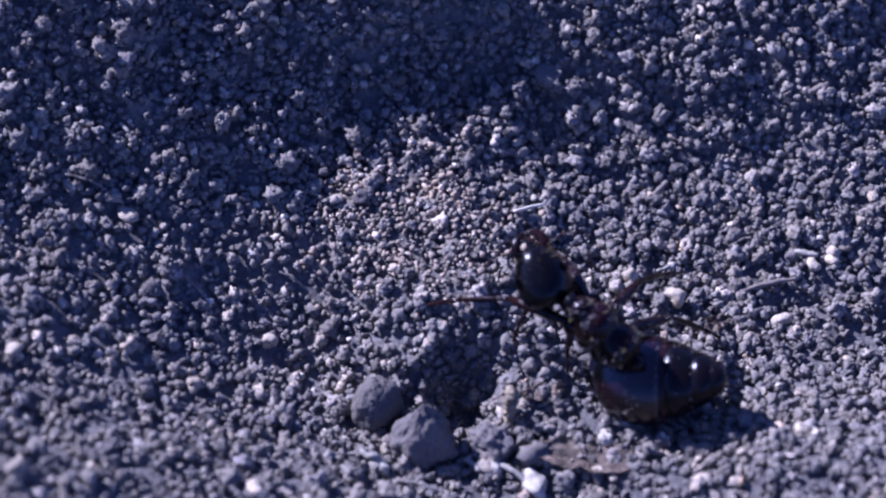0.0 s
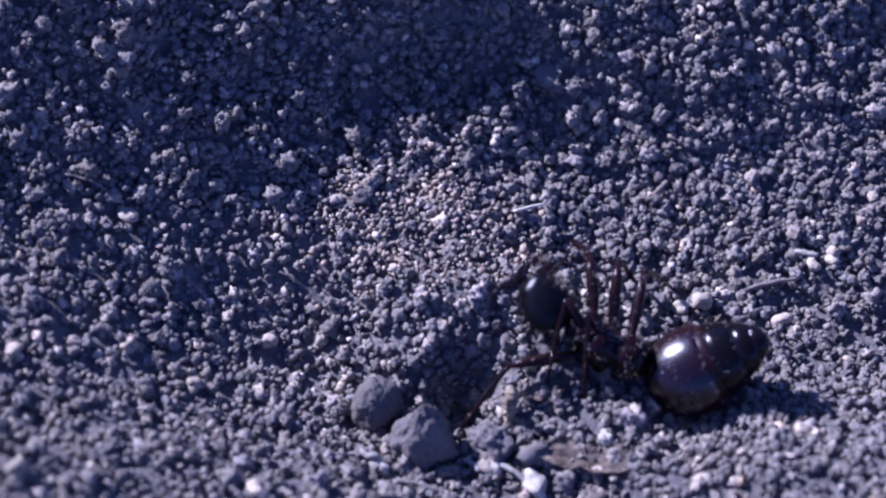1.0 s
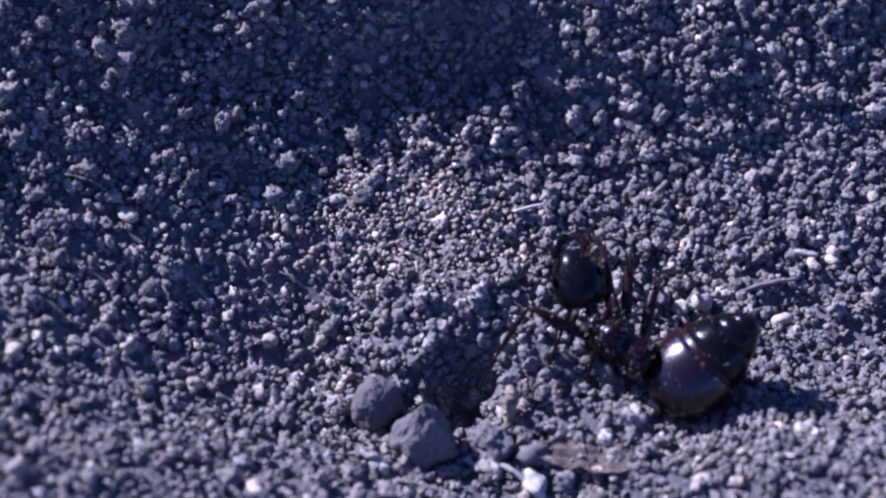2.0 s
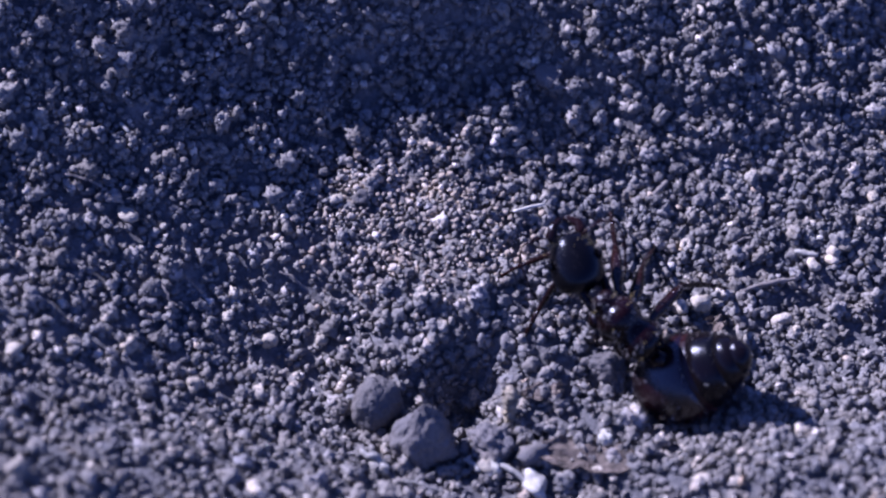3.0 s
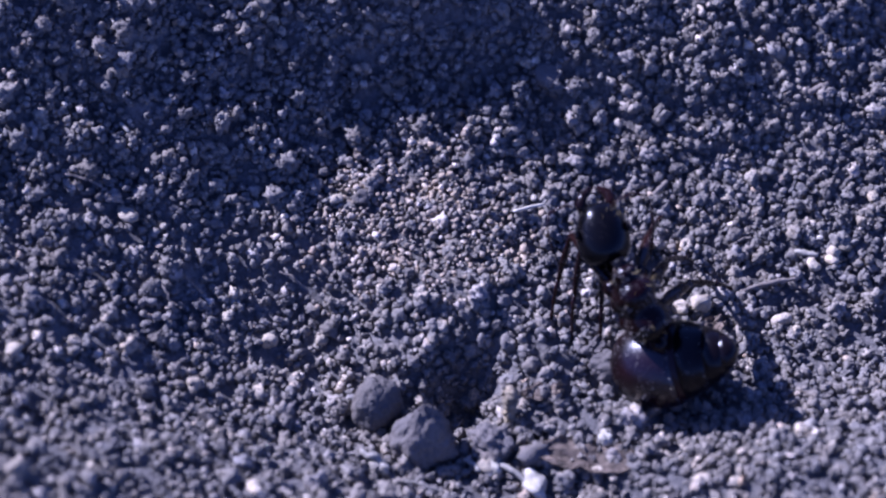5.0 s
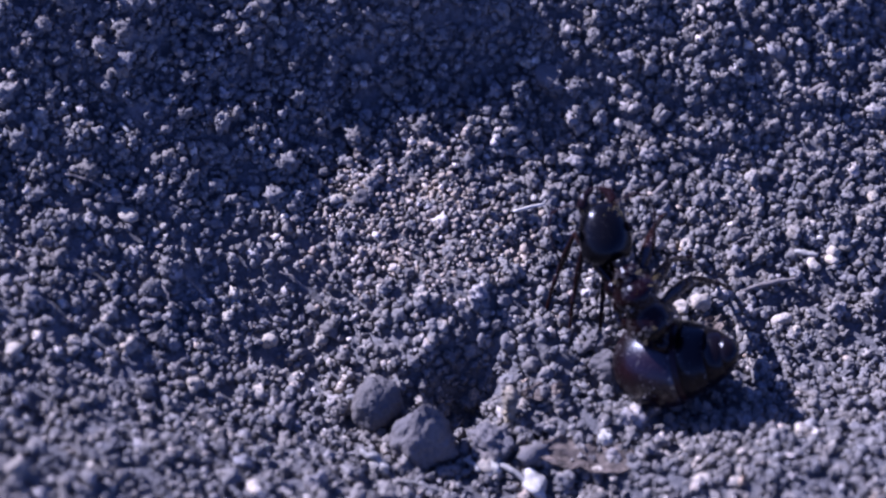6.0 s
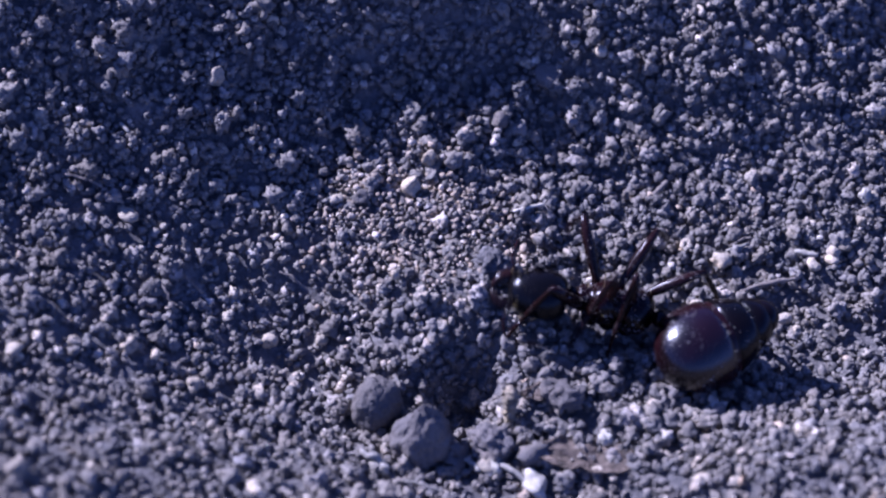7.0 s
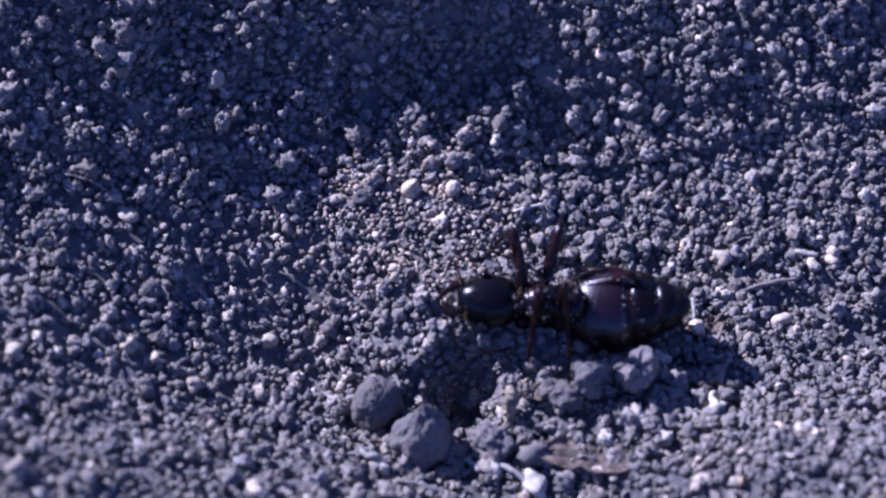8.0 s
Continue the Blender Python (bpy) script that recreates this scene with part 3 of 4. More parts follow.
def grit(profile, wide, tall, bend, count, seed, spread):
    """Tiny bits of soil stuck in clusters to a round body's upper side."""
    rnd = random.Random(seed)
    bm = bmesh.new()
    while count:
        x = rnd.uniform(profile[0][0], profile[-1][0])
        for (x0, r0), (x1, r1) in zip(profile, profile[1:]):
            if x0 <= x <= x1:
                r = r0 + (r1 - r0) * (x - x0) / max(x1 - x0, 1e-6)
        a = rnd.uniform(-0.2, 3.34)
        p = Vector((x, r * wide * math.cos(a), r * tall * math.sin(a) - bend * x * x))
        if noise.noise(p * spread + Vector((seed, 0, 0))) < rnd.uniform(0.0, 0.3):
            continue
        count -= 1
        s = rnd.uniform(0.02, 0.04) if rnd.random() < 0.85 else rnd.uniform(0.05, 0.08)
        turn = Matrix.Rotation(rnd.uniform(0, 6.28), 3, Vector((rnd.gauss(0, 1), rnd.gauss(0, 1), rnd.gauss(0, 1))).normalized())
        v = [bm.verts.new((p + turn @ Vector(d) * s * rnd.uniform(0.7, 1.4)) * MM) for d in ((1, 0, 0), (-1, 0, 0), (0, 1, 0), (0, -1, 0), (0, 0, 1), (0, 0, -1))]
        for i, j, k in ((0, 2, 4), (2, 1, 4), (1, 3, 4), (3, 0, 4), (2, 0, 5), (1, 2, 5), (3, 1, 5), (0, 3, 5)):
            bm.faces.new((v[i], v[j], v[k]))
    return bm


def build_ant():
    ant = tagged(new("ant"), "shiny ant with big dark red abdomen, struggling in soil", "ant")
    ant.empty_display_size = MM
    hump = ((-1.95, 0.3), (-1.85, 0.6), (-1.5, 0.9), (-1.0, 1.0), (-0.55, 0.86), (-0.3, 0.72), (0.0, 0.78), (0.4, 0.95), (0.8, 0.92), (1.1, 0.7), (1.3, 0.5), (1.5, 0.55), (1.75, 0.5), (1.95, 0.3))
    part("thorax", lathe(hump, 1.15, 1.35, 28), MAT_THORAX, ant, "red-brown shiny humped thorax")
    part("soil_specks", grit(hump, 1.17, 1.37, 0.0, 170, 3, 1.6), MAT_GRIT, ant, "glinting specks of soil stuck to the armour", False)
    for x in (0.95, 0.1, -0.85):
        for s in (1, -1):
            hip = tube([(x + 0.1, 0.5 * s, -0.3), (x + 0.06, 0.62 * s, -0.45), (x, 0.78 * s, -0.8), (x - 0.04, 0.84 * s, -1.15)], (0.3, 0.46, 0.44, 0.24), 12)
            part("coxa", hip, MAT_THORAX, ant, "dark red shiny hip joint")
    rnd = random.Random(14)
    bm = bmesh.new()
    for k in range(18):
        a, (x, r) = rnd.uniform(0.1, 3.04), rnd.choice(((-1.5, 0.9), (-1.0, 1.0), (0.4, 0.95), (0.8, 0.92), (1.5, 0.55)))
        p = Vector((x, 1.15 * r * math.cos(a), 1.35 * r * math.sin(a)))
        d = Vector((rnd.uniform(-0.4, 0.4), math.cos(a), math.sin(a))).normalized()
        tube([p, p + d * rnd.uniform(0.2, 0.42)], (0.014, 0.005), 4, bm)
    part("hairs", bm, MAT_HAIR, ant, "sparse golden bristles on the back")
    part("neck", lathe(((1.4, 0.36), (1.8, 0.3), (2.3, 0.36)), 1, 1, 14), MAT_BLACK, ant)
    waist = lathe(((-2.75, 0.26), (-2.55, 0.3), (-2.3, 0.52), (-2.1, 0.46), (-1.9, 0.27), (-1.6, 0.3)), 0.9, 1.3, 16)
    part("petiole", waist, MAT_THORAX, ant)

    head = part("head", lathe(((-1.5, 0.3), (-1.46, 0.75), (-1.3, 1.1), (-0.9, 1.35), (-0.35, 1.42), (0.25, 1.33), (0.8, 1.12), (1.2, 0.85), (1.38, 0.55)), 0.9, 0.8, 32), MAT_BLACK, ant, "glossy black rounded head")
    for s in (1, -1):
        jaw = [(1.1, 0.62 * s, -0.1), (1.5, 0.72 * s, -0.12), (1.85, 0.55 * s, -0.15), (2.1, 0.2 * s, -0.18), (2.18, 0.02 * s, -0.18)]
        part("mandible", tube(jaw, (0.3, 0.3, 0.24, 0.14, 0.04), 10), MAT_LEG, head, "brown curved jaw")
        eye = bmesh.new()
        bmesh.ops.create_uvsphere(eye, u_segments=14, v_segments=10, radius=0.26 * MM)
        for v in eye.verts:
            v.co = Vector((v.co.x * 1.1 + 0.1 * MM, v.co.y * 0.5 + s * 1.22 * MM, v.co.z + 0.5 * MM))
        part("eye", eye, MAT_BLACK, head, "small black bead eye")
        feeler = [(1.0, 0.45 * s, 0.5), (1.3, 0.9 * s, 0.75), (1.5, 1.6 * s, 0.8), (1.3, 2.3 * s, 0.55), (0.7, 2.5 * s, 0.2), (0.0, 2.45 * s, -0.1), (-0.8, 2.3 * s, -0.4), (-1.4, 2.1 * s, -0.7)]
        part("antenna", tube(feeler, (0.06, 0.055, 0.06, 0.065, 0.055, 0.06, 0.065, 0.04), 8), MAT_LEG, head, "brown elbowed feeler")
    rnd = random.Random(8)
    bm = bmesh.new()
    for k in range(22):
        a, x = rnd.uniform(-0.5, 3.6), rnd.choice((0.6, 0.9, 1.2))
        r = {0.6: 1.18, 0.9: 1.02, 1.2: 0.8}[x]
        p = Vector((x, r * math.cos(a), 0.82 * r * math.sin(a)))
        d = Vector((0.8, math.cos(a), math.sin(a))).normalized()
        tube([p, p + d * rnd.uniform(0.18, 0.34)], (0.016, 0.006), 4, bm)
    part("hairs", bm, MAT_HAIR, head, "golden bristles on the face")

    curl = -0.06
    gaster = part("gaster", lathe(grown(((-2.3, 0.25), (-2.25, 0.6), (-2.05, 1.1), (-1.7, 1.52), (-1.2, 1.86), (-0.6, 2.06), (0.0, 2.1), (0.4, 2.04), (0.62, 1.96), (0.66, 1.86))), 0.94, 0.86, 40, curl), MAT_GASTER, ant, "dark red swollen abdomen, dusty and shiny")
    bulb = grown(((-2.05, 1.1), (-1.7, 1.52), (-1.2, 1.86), (-0.6, 2.06), (0.0, 2.1), (0.62, 1.96), (0.9, 1.8), (1.3, 1.72), (2.0, 1.32), (2.65, 0.82)))
    part("soil_specks", grit(bulb, 0.94, 0.86, curl, 130, 5, 0.7), MAT_GRIT, gaster, "glinting specks of soil stuck to the armour", False)
    part("membrane", lathe(grown(((0.45, 1.85), (0.68, 1.87), (0.88, 1.8), (1.1, 1.7))), 0.94, 0.86, 36, curl), MAT_MEMBRANE, gaster, "dull red skin between the plates")
    part("tergite", lathe(grown(((0.85, 1.72), (0.93, 1.83), (1.3, 1.72), (1.75, 1.5), (2.0, 1.32), (2.03, 1.22))), 0.94, 0.86, 36, curl), MAT_PLATE, gaster, "black shiny abdomen plate")
    part("tergite", lathe(grown(((1.9, 1.22), (1.97, 1.34), (2.3, 1.2), (2.65, 0.98), (2.7, 0.86))), 0.94, 0.86, 32, curl), MAT_PLATE, gaster, "black shiny abdomen plate")
    part("tergite", lathe(grown(((2.55, 0.84), (2.62, 0.93), (2.9, 0.76), (3.15, 0.48), (3.27, 0.12))), 0.94, 0.86, 28, curl), MAT_PLATE, gaster, "black pointed abdomen tip")
    bm = bmesh.new()
    for k in range(40):
        a, x = rnd.uniform(0, 3.14), rnd.choice((0.55, 1.95, 2.6, 3.0))
        r = {0.55: 1.97, 1.95: 1.33, 2.6: 0.82, 3.0: 0.5}[x]
        p = Vector((x, r * math.cos(a), 0.9 * r * math.sin(a) - curl * x * x * 1.1)) * 1.1
        d = Vector((1.0, math.cos(a) * 0.6, math.sin(a) * 0.6)).normalized()
        tube([p, p + d * rnd.uniform(0.12, 0.24)], (0.011, 0.005), 4, bm)
    part("bristles", bm, MAT_STRAW, gaster, "short pale bristles along the plates")

    legs = []
    for i, x in enumerate((0.95, 0.1, -0.85)):
        for s in (1, -1):
            bm = tube([(0, 0, 0), (0.3, 0, 0), (0.6, 0, 0.03), (1.6, 0, 0.06), (2.8, 0, 0.03), (3.7, 0, 0)], (0.24, 0.3, 0.19, 0.31, 0.26, 0.15), 10)
            femur = part("leg", bm, MAT_LEG, ant, "dark brown bristly leg")
            part("soil_specks", grit(((0.6, 0.2), (1.6, 0.32), (2.8, 0.27), (3.5, 0.2)), 1.0, 1.0, 0.0, 26, 40 + len(legs), 1.5), MAT_GRIT, femur, "glinting specks of soil stuck to the leg", False)
            bm = tube([(0, 0, 0), (0.25, 0, 0.0), (1.4, 0, 0.03), (2.6, 0, 0), (2.75, 0, 0)], (0.12, 0.11, 0.16, 0.12, 0.09), 9)
            tube([(2.7, 0, 0), (3.4, 0, -0.03), (3.5, 0, -0.03), (4.0, 0, -0.08), (4.1, 0, -0.1), (4.8, 0, -0.2), (5.0, 0, -0.36)], (0.1, 0.12, 0.075, 0.11, 0.07, 0.09, 0.02), 7, bm)
            for k in range(22):
                u = rnd.uniform(0.3, 4.0)
                a = rnd.uniform(0, 6.28)
                p = Vector((u, 0.1 * math.cos(a), 0.1 * math.sin(a)))
                tube([p, p + Vector((0.16, 0.14 * math.cos(a), 0.14 * math.sin(a)))], (0.018, 0.006), 4, bm)
            shin = part("lower_leg", bm, MAT_LEG, femur)
            legs.append((femur, shin, Vector((x, 0.62 * s, -0.55)), s))
    return ant, head, gaster, legs


ANT, HEAD, GASTER, LEGS = build_ant()
FEMUR, SHIN = 3.7, 4.9


def facing(place_, ahead, over=(0, -0.6, 0.9)):
    """A pose at a place in mm, its x axis ahead and its z axis towards over."""
    x = Vector(ahead).normalized()
    y = Vector(over).cross(x).normalized()
    z = x.cross(y)
    m = Matrix((x, y, z)).transposed().to_4x4()
    m.translation = Vector(place_) * MM
    return m


BODY, FEET = {}, {}


def body_at(t, head, thorax, gaster, tip):
    """Where the ant's parts are at a time, in mm: middles of head, thorax and abdomen, and the abdomen's tip."""
    h, c, g, e = Vector(head), Vector(thorax), Vector(gaster), Vector(tip)
    c = g + (c - g).normalized() * min(max((c - g).length, 3.5), 4.7)
    h = c + (h - c).normalized() * min(max((h - c).length, 2.9), 3.8)
    BODY[t] = (h, c, g, (e - g).normalized())


def feet_at(t, *places):
    """Where the six feet touch at a time: front pair, middle pair, rear pair, in mm."""
    FEET[t] = [Vector((x, y, soil(x, y) + 0.1)) for x, y in places]


def feet_between(t):
    times = sorted(FEET)
    for a, b in zip(times, times[1:]):
        if a <= t <= b:
            u = (t - a) / (b - a)
            return [p.lerp(q, u) for p, q in zip(FEET[a], FEET[b])]


def fling(ob, *rows):
    """A crumb's way: rows of a time, a place of the plan and the height over the soil in mm, and its turn."""
    walk(ob, [(t, pose(x * MM, y * MM, (soil(x, y) + h) * MM, a, b, c)) for t, x, y, h, a, b, c in rows])


def motions():
    body_at(0.0, (4.29, -6.18, 5.34), (7.33, -8.62, 3.95), (9.68, -8.98, 0.75), (12.74, -9.48, 1.37))
    body_at(0.3, (4.52, -6.26, 4.76), (6.82, -8.62, 3.44), (9.83, -8.80, 0.71), (12.83, -9.23, 1.51))
    body_at(0.4, (3.41, -5.22, 2.28), (6.41, -7.01, 1.51), (9.56, -8.52, 0.82), (12.64, -8.89, 1.28))
    body_at(0.5, (2.60, -5.47, 1.96), (5.85, -7.00, 1.63), (9.78, -8.14, 0.78), (12.57, -8.02, 1.61))
    body_at(0.6, (3.61, -5.24, 2.27), (6.26, -7.08, 1.52), (9.78, -8.08, 0.79), (12.42, -7.88, 1.54))
    body_at(0.7, (4.39, -5.16, 2.19), (6.68, -7.28, 1.37), (9.51, -8.69, 0.82), (12.01, -7.89, 1.78))
    body_at(0.8, (3.94, -5.71, 1.56), (7.48, -6.90, 1.29), (11.77, -7.48, 0.37), (14.38, -7.34, 1.91))
    body_at(0.9, (3.60, -6.45, 1.03), (7.46, -7.18, 1.18), (12.43, -7.73, 0.28), (15.44, -6.79, 1.91))
    body_at(1.0, (4.17, -4.96, 2.49), (7.89, -7.37, 1.12), (12.07, -7.88, 0.26), (15.82, -7.25, 2.14))
    body_at(1.2, (5.43, -4.76, 2.84), (7.23, -7.64, 1.05), (11.60, -8.07, 0.26), (15.35, -7.79, 2.35))
    body_at(1.5, (5.51, -4.84, 2.91), (7.88, -7.51, 1.31), (11.86, -8.33, 0.17), (15.59, -7.71, 2.41))
    body_at(1.7, (6.36, -4.68, 2.75), (8.39, -7.36, 1.14), (12.12, -7.89, 0.26), (14.51, -6.75, 2.08))
    body_at(2.3, (6.40, -4.12, 3.41), (8.40, -7.10, 1.53), (11.85, -8.10, 0.22), (14.41, -7.16, 2.15))
    body_at(2.8, (6.29, -4.00, 4.49), (8.45, -7.19, 2.43), (11.86, -8.45, 0.14), (14.62, -8.26, 2.26))
    body_at(3.0, (6.17, -4.81, 4.51), (8.54, -7.44, 2.96), (11.58, -8.33, 0.20), (14.19, -8.50, 2.12))
    body_at(3.2, (7.17, -4.26, 5.38), (8.38, -7.12, 3.61), (10.91, -7.77, 0.48), (13.84, -7.22, 2.25))
    body_at(3.5, (7.50, -4.10, 5.71), (8.89, -6.93, 3.97), (10.82, -7.48, 0.56), (13.60, -7.17, 1.98))
    body_at(4.5, (7.41, -4.27, 5.89), (9.05, -7.08, 4.17), (10.53, -7.76, 0.60), (13.55, -8.13, 1.87))
    body_at(6.5, (7.56, -4.23, 5.85), (9.19, -7.04, 4.13), (10.69, -7.71, 0.56), (13.68, -8.32, 1.89))
    body_at(6.6, (7.88, -3.48, 5.49), (8.58, -6.35, 3.71), (10.92, -7.61, 0.51), (13.56, -7.89, 1.80))
    body_at(6.7, (7.25, -3.44, 5.24), (8.34, -6.21, 3.56), (10.92, -7.54, 0.52), (13.83, -7.68, 1.97))
    body_at(6.8, (5.81, -2.57, 4.49), (8.28, -5.26, 2.87), (10.94, -7.96, 0.44), (13.28, -8.18, 1.74))
    body_at(7.0, (4.48, -4.56, 1.85), (8.17, -4.79, 1.30), (12.46, -6.69, 0.53), (14.86, -5.39, 0.73))
    body_at(7.1, (4.61, -5.48, 1.69), (8.44, -4.92, 1.25), (12.50, -6.79, 0.53), (14.90, -5.49, 0.73))
    body_at(7.2, (3.91, -7.23, 1.06), (6.12, -4.85, 1.79), (7.55, -0.01, 1.51), (8.16, 2.33, 2.51))
    body_at(7.3, (7.25, -7.85, 0.75), (8.48, -3.98, 1.19), (8.94, -0.31, 1.20), (11.74, 0.46, 1.81))
    body_at(7.4, (7.27, -7.80, 0.76), (8.57, -3.95, 1.17), (10.31, -0.48, 0.98), (13.20, -0.63, 1.36))
    body_at(7.5, (6.64, -7.90, 0.83), (8.48, -3.96, 1.19), (9.23, -0.42, 1.14), (11.85, -0.53, 1.48))
    body_at(7.6, (6.06, -6.83, 1.23), (8.91, -3.89, 1.09), (11.47, 0.12, 0.97), (13.87, 1.22, 1.63))
    body_at(7.7, (2.60, -4.57, 1.83), (6.12, -5.07, 1.19), (10.22, -5.55, 0.15), (12.47, -3.46, 1.30))
    body_at(7.8, (2.49, -4.68, 1.77), (5.01, -5.62, 1.40), (8.05, -5.17, 0.55), (9.76, -3.33, 1.25))
    body_at(8.0, (2.92, -4.91, 1.64), (5.45, -4.88, 1.37), (8.23, -4.38, 0.46), (11.08, -4.55, 0.87))
    feet_at(0.0, (-1.20, -4.13), (3.27, 1.13), (3.14, -5.91), (12.87, 0.11), (5.82, -7.62), (13.99, -4.48))
    feet_at(0.5, (0.15, -9.35), (4.90, -1.33), (4.73, -8.73), (8.87, -0.53), (7.92, -9.48), (10.24, -1.37))
    feet_at(1.0, (0.17, -10.26), (6.37, 0.74), (4.73, -8.73), (9.29, -0.79), (6.58, -9.36), (11.39, -1.26))
    feet_at(1.5, (0.96, -11.84), (7.18, -0.11), (5.27, -8.47), (9.29, -0.79), (6.34, -8.68), (11.42, -0.58))
    feet_at(2.9, (2.38, -2.09), (7.73, 3.69), (3.14, -5.91), (10.64, 0.91), (7.20, -7.35), (14.09, -1.04))
    feet_at(3.5, (4.61, -3.48), (11.59, 3.81), (5.88, -5.77), (10.63, 0.61), (7.82, -5.40), (14.95, -2.97))
    feet_at(4.5, (5.14, -4.58), (11.29, 3.02), (6.16, -5.68), (12.31, 0.38), (7.50, -6.13), (14.50, -1.38))
    feet_at(6.5, (4.89, -3.54), (11.59, 3.57), (5.91, -5.04), (12.88, 0.27), (7.54, -5.46), (14.06, -1.38))
    feet_at(6.8, (2.09, -3.22), (9.87, 3.80), (4.77, -5.91), (11.53, 1.90), (7.95, -5.38), (12.45, -2.50))
    feet_at(7.0, (2.62, -5.81), (6.08, 1.02), (5.85, -6.40), (11.75, 0.66), (7.76, -6.74), (14.11, -3.03))
    feet_at(7.2, (0.43, -3.90), (8.87, -0.83), (0.99, -4.77), (10.02, -0.40), (4.77, -5.91), (11.00, -3.32))
    feet_at(7.4, (3.44, -5.15), (10.90, -5.21), (6.35, 0.43), (11.71, -5.78), (7.25, 1.51), (12.64, 1.33))
    feet_at(7.6, (3.69, 1.03), (11.56, -3.24), (6.97, 2.41), (11.08, -1.96), (6.96, 1.48), (11.58, -2.95))
    feet_at(7.8, (2.11, -1.01), (3.80, -0.18), (4.46, -8.17), (7.79, 0.97), (5.80, -8.51), (10.36, -4.73))
    feet_at(8.0, (3.25, -0.31), (2.38, -0.79), (3.95, -7.50), (6.05, -0.35), (6.09, -7.52), (11.25, -3.64))
    rows = {ob: [] for ob in (ANT, HEAD, GASTER)}
    for femur, shin, hip, s in LEGS:
        rows[femur], rows[shin] = [], []
    for t in sorted(BODY):
        h, c, g, tip = BODY[t]
        base = facing(c, (h - c).normalized() * 0.5 + (c - g).normalized() * 0.5)
        inv = base.inverted()
        rows[ANT].append((t, base))
        rows[HEAD].append((t, inv @ facing(h, (h - c).normalized() * 0.4 + Vector((0, 0.74, 0.67)) * (0.6 if t < 6.75 else 0.0))))
        rows[GASTER].append((t, inv @ facing(g, tip)))
        for (femur, shin, hip, s), foot in zip(LEGS, feet_between(t)):
            f = (inv @ (foot * MM)) / MM - hip
            d = min(max(f.length, 1.6), FEMUR + SHIN - 0.15)
            way = f.normalized()
            side = way.cross(inv.to_3x3() @ Vector((0, 0.55 if t < 6.75 else -0.15, 1))).normalized()
            up = side.cross(way).normalized()
            ca = (FEMUR ** 2 + d * d - SHIN ** 2) / (2 * FEMUR * d)
            ca = min(max(ca, -1), 1)
            knee = way * (FEMUR * ca) + up * (FEMUR * math.sqrt(1 - ca * ca))
            m = facing(hip, knee, up)
            rows[femur].append((t, m))
            rows[shin].append((t, m.inverted() @ facing(hip + knee, way * d - knee, up)))
    for ob, r in rows.items():
        walk(ob, r)
    fling(MOVED_A, (0.0, 7.35, -6.83, 0.20, 0, 0, 0), (3.0, 7.35, -6.83, 0.20, 10, 0, 20), (6.5, 7.35, -6.01, 0.60, 20, 0, 60), (6.8, 5.87, -8.08, 0.80, 60, 20, 100), (7.0, 5.37, -8.69, 0.40, 90, 40, 120), (8.0, 5.39, -8.63, 0.30, 90, 40, 120))
    fling(MOVED_B, (0.0, 7.86, -7.27, 0.40, 0, 0, 0), (6.5, 7.86, -7.27, 0.40, 0, 0, 0), (6.8, 5.91, -8.95, 0.40, 60, 0, 40), (8.0, 5.92, -8.88, 0.30, 60, 0, 40))
    fling(MOVED_C, (0.0, 2.34, -10.72, -1.20, 0, 0, 0), (6.6, 2.34, -10.72, -1.20, 0, 0, 0), (6.8, 1.49, -11.64, 0.90, 60, 0, 40), (7.0, 0.58, -11.45, 0.70, 90, 20, 70), (8.0, 0.58, -11.45, 0.70, 90, 20, 70))
    fling(MOVED_D, (0.0, 11.48, -2.38, 0.50, 0, 0, 0), (0.4, 12.13, -2.57, 0.60, 20, 10, 30), (0.8, 12.76, -2.44, 0.50, 30, 20, 60), (3.2, 12.69, -2.64, 0.50, 30, 20, 60), (6.5, 12.69, -2.50, 0.50, 30, 20, 60), (6.9, 13.80, -0.42, 0.50, 80, 20, 100), (8.0, 13.83, -0.09, 0.40, 80, 20, 110))
    fling(MOVED_E, (0.0, 9.26, -1.20, 0.40, 0, 0, 0), (0.3, 10.17, -2.43, 0.50, 40, 0, 40), (0.8, 11.70, -2.84, 0.40, 60, 20, 60), (6.5, 11.73, -2.85, 0.40, 60, 20, 60), (6.8, 12.57, -2.40, 0.40, 80, 20, 80), (7.4, 12.47, -4.11, 0.40, 140, 20, 120), (8.0, 12.47, -4.14, 0.40, 140, 20, 120))
    fling(MOVED_F, (0.0, 7.05, -6.73, -2.20, 0, 0, 0), (7.5, 7.05, -6.73, -2.20, 0, 0, 0), (7.6, 6.97, -7.47, -0.90, 20, 10, 20), (7.7, 6.92, -8.57, 1.20, 40, 10, 30), (7.8, 6.99, -8.48, 1.10, 40, 14, 34), (8.0, 6.87, -8.46, 1.10, 40, 10, 30))
    fling(MOVED_G, (0.0, 9.50, -5.59, -2.20, 0, 0, 0), (7.5, 9.50, -5.59, -2.20, 0, 0, 0), (7.6, 9.41, -6.50, -0.90, 0, 20, 40), (7.7, 9.36, -7.77, 1.20, 0, 40, 70), (7.8, 9.26, -7.81, 1.10, 0, 42, 72), (8.0, 9.20, -7.80, 1.10, 0, 42, 72))
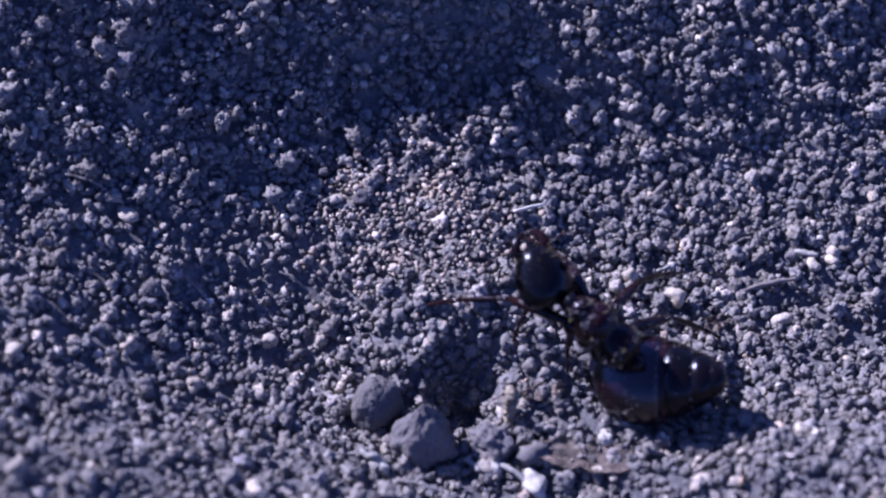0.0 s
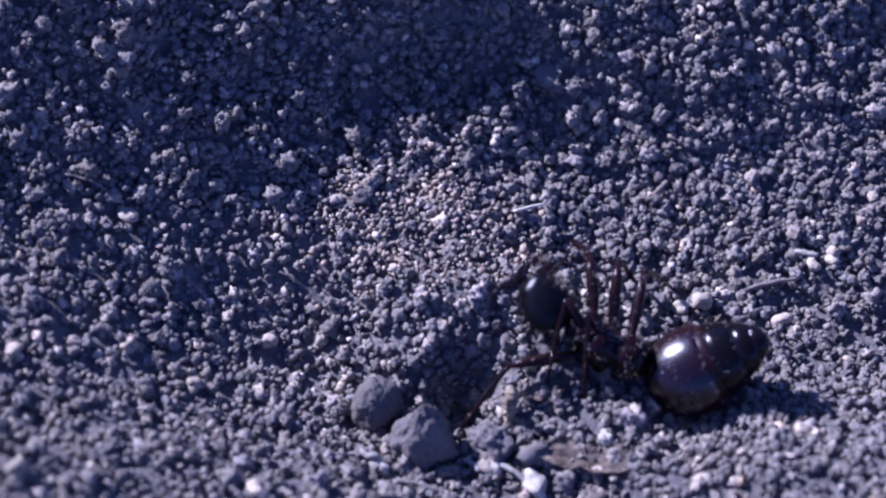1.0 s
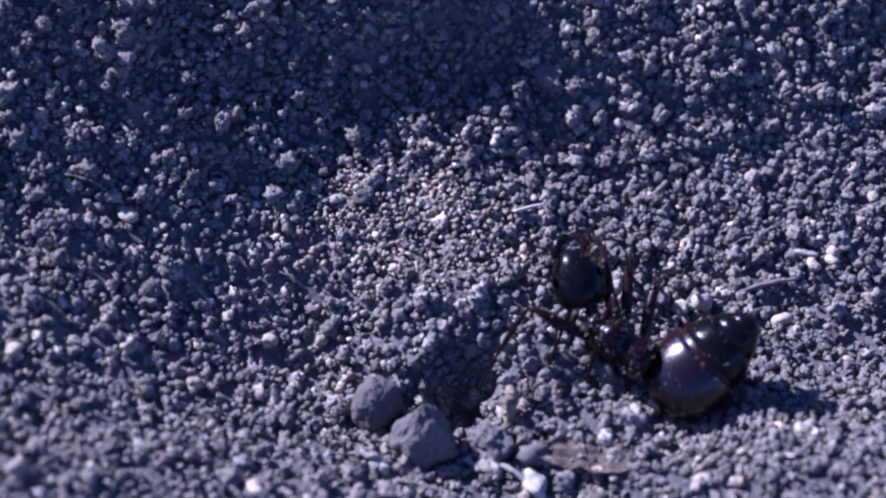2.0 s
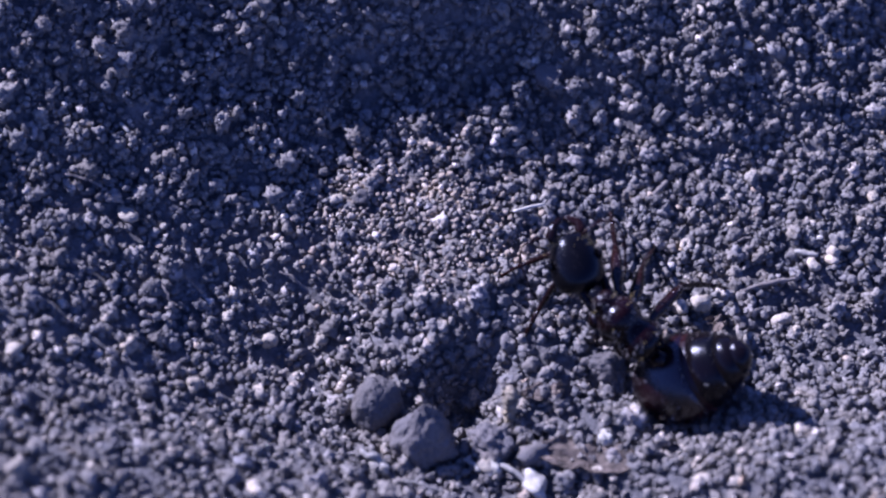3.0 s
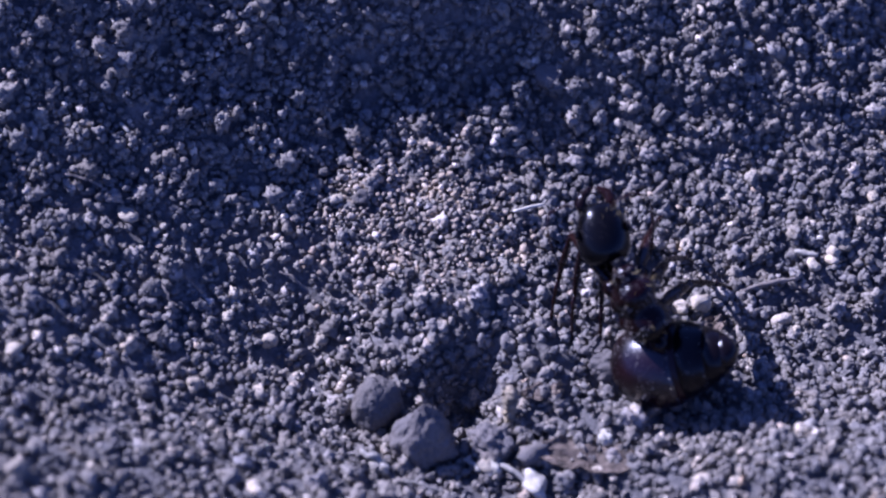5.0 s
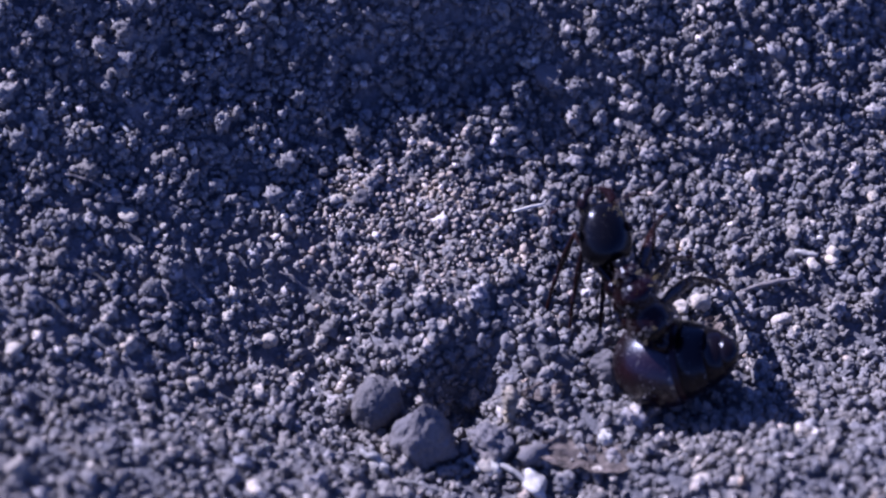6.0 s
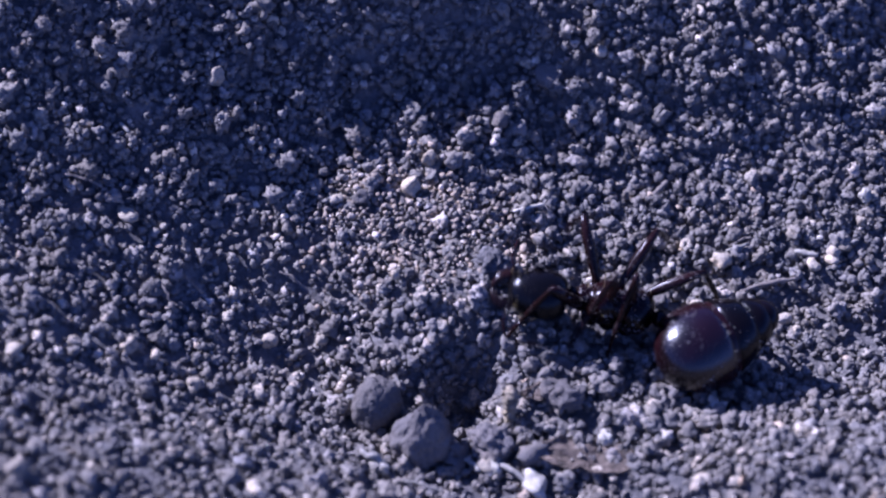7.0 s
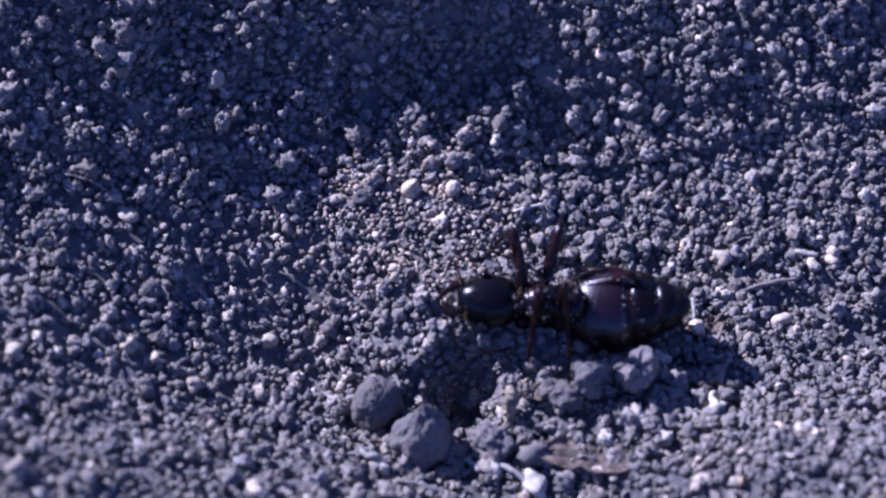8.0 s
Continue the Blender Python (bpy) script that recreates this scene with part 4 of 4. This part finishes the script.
    # the added clod rises where the dark spot shows, then sinks under the head
    fling(SPOT_CLOD, (0.0, 2.31, -2.33, -2.50, 0, 0, 0), (6.6, 2.31, -2.33, -2.50, 0, 0, 0), (6.8, 2.31, -2.33, 0.35, 10, 0, 20), (7.6, 2.31, -2.33, 0.30, 12, 0, 22), (7.8, 2.31, -2.33, -0.60, 14, 0, 24), (8.0, 2.31, -2.33, -0.60, 14, 0, 24))
    fling(MOVED_J, (0.0, 12.73, -1.78, -1.20, 0, 0, 0), (6.55, 12.73, -1.78, -1.20, 0, 0, 0), (6.7, 17.22, 0.57, 5.00, 80, 40, 60), (6.9, 21.07, 2.37, 0.40, 150, 90, 120), (8.0, 21.07, 2.37, 0.40, 150, 90, 120))
    fling(STRAW_B, (0.0, 11.14, -0.45, 0.30, 0, 0, 10), (0.4, 12.11, -0.31, 0.50, 0, 0, 10), (1.5, 14.94, 1.08, -0.50, 0, 0, 10), (6.5, 14.94, 1.08, -0.50, 0, 0, 10), (6.8, 14.69, 0.52, 0.50, 0, 0, 5), (7.5, 14.74, 0.46, 0.50, 0, 0, 8), (7.7, 13.18, -2.53, 1.50, 0, -30, 60), (7.8, 12.38, -3.10, 0.60, 0, -20, 70), (8.0, 12.31, -3.12, 0.50, 0, -20, 72))
    fling(FLYERS[0], (0.0, 6.08, -0.53, -0.90, 0, 0, 0), (6.55, 6.08, -0.53, -0.90, 0, 0, 0), (6.7, 2.15, 0.29, 6.00, 80, 40, 60), (6.9, -1.60, 8.78, 0.55, 150, 90, 120), (8.0, -1.60, 8.78, 0.50, 160, 90, 130))
    fling(FLYERS[1], (0.0, 7.20, -1.36, -0.90, 0, 0, 0), (6.55, 7.20, -1.36, -0.90, 0, 0, 0), (6.7, -1.97, -1.36, 6.00, 80, 40, 60), (6.9, -11.24, 5.69, 0.55, 150, 90, 120), (8.0, -11.25, 5.59, 0.50, 160, 90, 130))
    fling(FLYERS[2], (0.0, 8.29, -2.23, -0.90, 0, 0, 0), (6.55, 8.29, -2.23, -0.90, 0, 0, 0), (6.7, 3.16, -4.66, 6.00, 80, 40, 60), (6.9, -1.57, 2.28, 0.55, 150, 90, 120), (8.0, -1.57, 2.07, 0.50, 160, 90, 130))
    fling(FLYERS[3], (0.0, 9.52, -0.03, -0.90, 0, 0, 0), (7.45, 9.52, -0.03, -0.90, 0, 0, 0), (7.57, 4.68, -3.42, 6.00, 80, 40, 60), (7.7, 0.50, 2.33, 0.55, 150, 90, 120), (8.0, 0.50, 2.17, 0.50, 160, 90, 130))
    fling(FLYERS[4], (0.0, 6.03, -1.61, -0.90, 0, 0, 0), (6.55, 6.03, -1.61, -0.90, 0, 0, 0), (6.7, 6.76, 0.75, 6.00, 80, 40, 60), (6.9, 8.04, 8.92, 0.55, 150, 90, 120), (8.0, 8.04, 8.83, 0.50, 160, 90, 130))
    fling(FLYERS[5], (0.0, 7.15, -2.44, -0.90, 0, 0, 0), (6.55, 7.15, -2.44, -0.90, 0, 0, 0), (6.7, 4.75, -2.59, 6.00, 80, 40, 60), (6.9, 2.88, 6.00, 0.55, 150, 90, 120), (8.0, 2.88, 5.88, 0.50, 160, 90, 130))
    fling(FLYERS[6], (0.0, 8.38, -0.15, -0.90, 0, 0, 0), (6.55, 8.38, -0.15, -0.90, 0, 0, 0), (6.7, 3.60, -2.79, 6.00, 80, 40, 60), (6.9, -0.68, 3.84, 0.55, 150, 90, 120), (8.0, -0.68, 3.63, 0.50, 160, 90, 130))
    fling(FLYERS[7], (0.0, 9.47, -1.03, -0.90, 0, 0, 0), (6.55, 9.47, -1.03, -0.90, 0, 0, 0), (6.7, 3.29, -6.29, 6.00, 80, 40, 60), (6.9, -2.30, -2.97, 0.55, 150, 90, 120), (8.0, -2.30, -3.09, 0.50, 160, 90, 130))
    fling(FLYERS[8], (0.0, 6.01, -2.74, -0.90, 0, 0, 0), (6.55, 6.01, -2.74, -0.90, 0, 0, 0), (6.7, -3.84, -7.79, 6.00, 80, 40, 60), (6.9, -13.54, -8.07, 0.55, 150, 90, 120), (8.0, -13.54, -8.21, 0.50, 160, 90, 130))
    rnd = random.Random(77)
    for ob in FLUNG:
        x0, y0 = rnd.uniform(3.5, 8.5), rnd.uniform(-2.5, 0.5)
        x1, y1 = rnd.uniform(-5, 9), rnd.uniform(-0.5, 7.5)
        a, t = rnd.uniform(0, 80), rnd.choice((6.5, 6.6, 6.68))
        fling(ob, (0.0, x0, y0, -1.2, 0, 0, a), (t, x0, y0, -1.2, 0, 0, a), (t + 0.13, x0 * 0.5 + x1 * 0.5, y0 * 0.5 + y1 * 0.5, rnd.uniform(2.0, 5.0), 70, 20, a),
              (t + 0.27, x1, y1, 0.25, 140, 60, a), (8.0, x1, y1, 0.22, 140, 60, a))
    for ob in FILL:
        x0, y0 = rnd.uniform(3.5, 8.5), rnd.uniform(-5.0, -2.5)
        x1, y1 = (rnd.gauss(11.7, 1.0), rnd.gauss(-9.5, 0.9)) if rnd.random() < 0.7 else (rnd.gauss(7.2, 0.7), rnd.gauss(-8.2, 0.7))
        a, t = rnd.uniform(0, 80), rnd.choice((6.5, 6.55, 6.6))
        fling(ob, (0.0, x0, y0, -1.5, 0, 0, a), (t, x0, y0, -1.5, 0, 0, a), (t + 0.15, x0 * 0.4 + x1 * 0.6, y0 * 0.4 + y1 * 0.6, 2.4, 50, 30, a),
              (t + 0.3, x1, y1, 0.5, 100, 70, a), (8.0, x1, y1, 0.4, 100, 70, a))


motions()
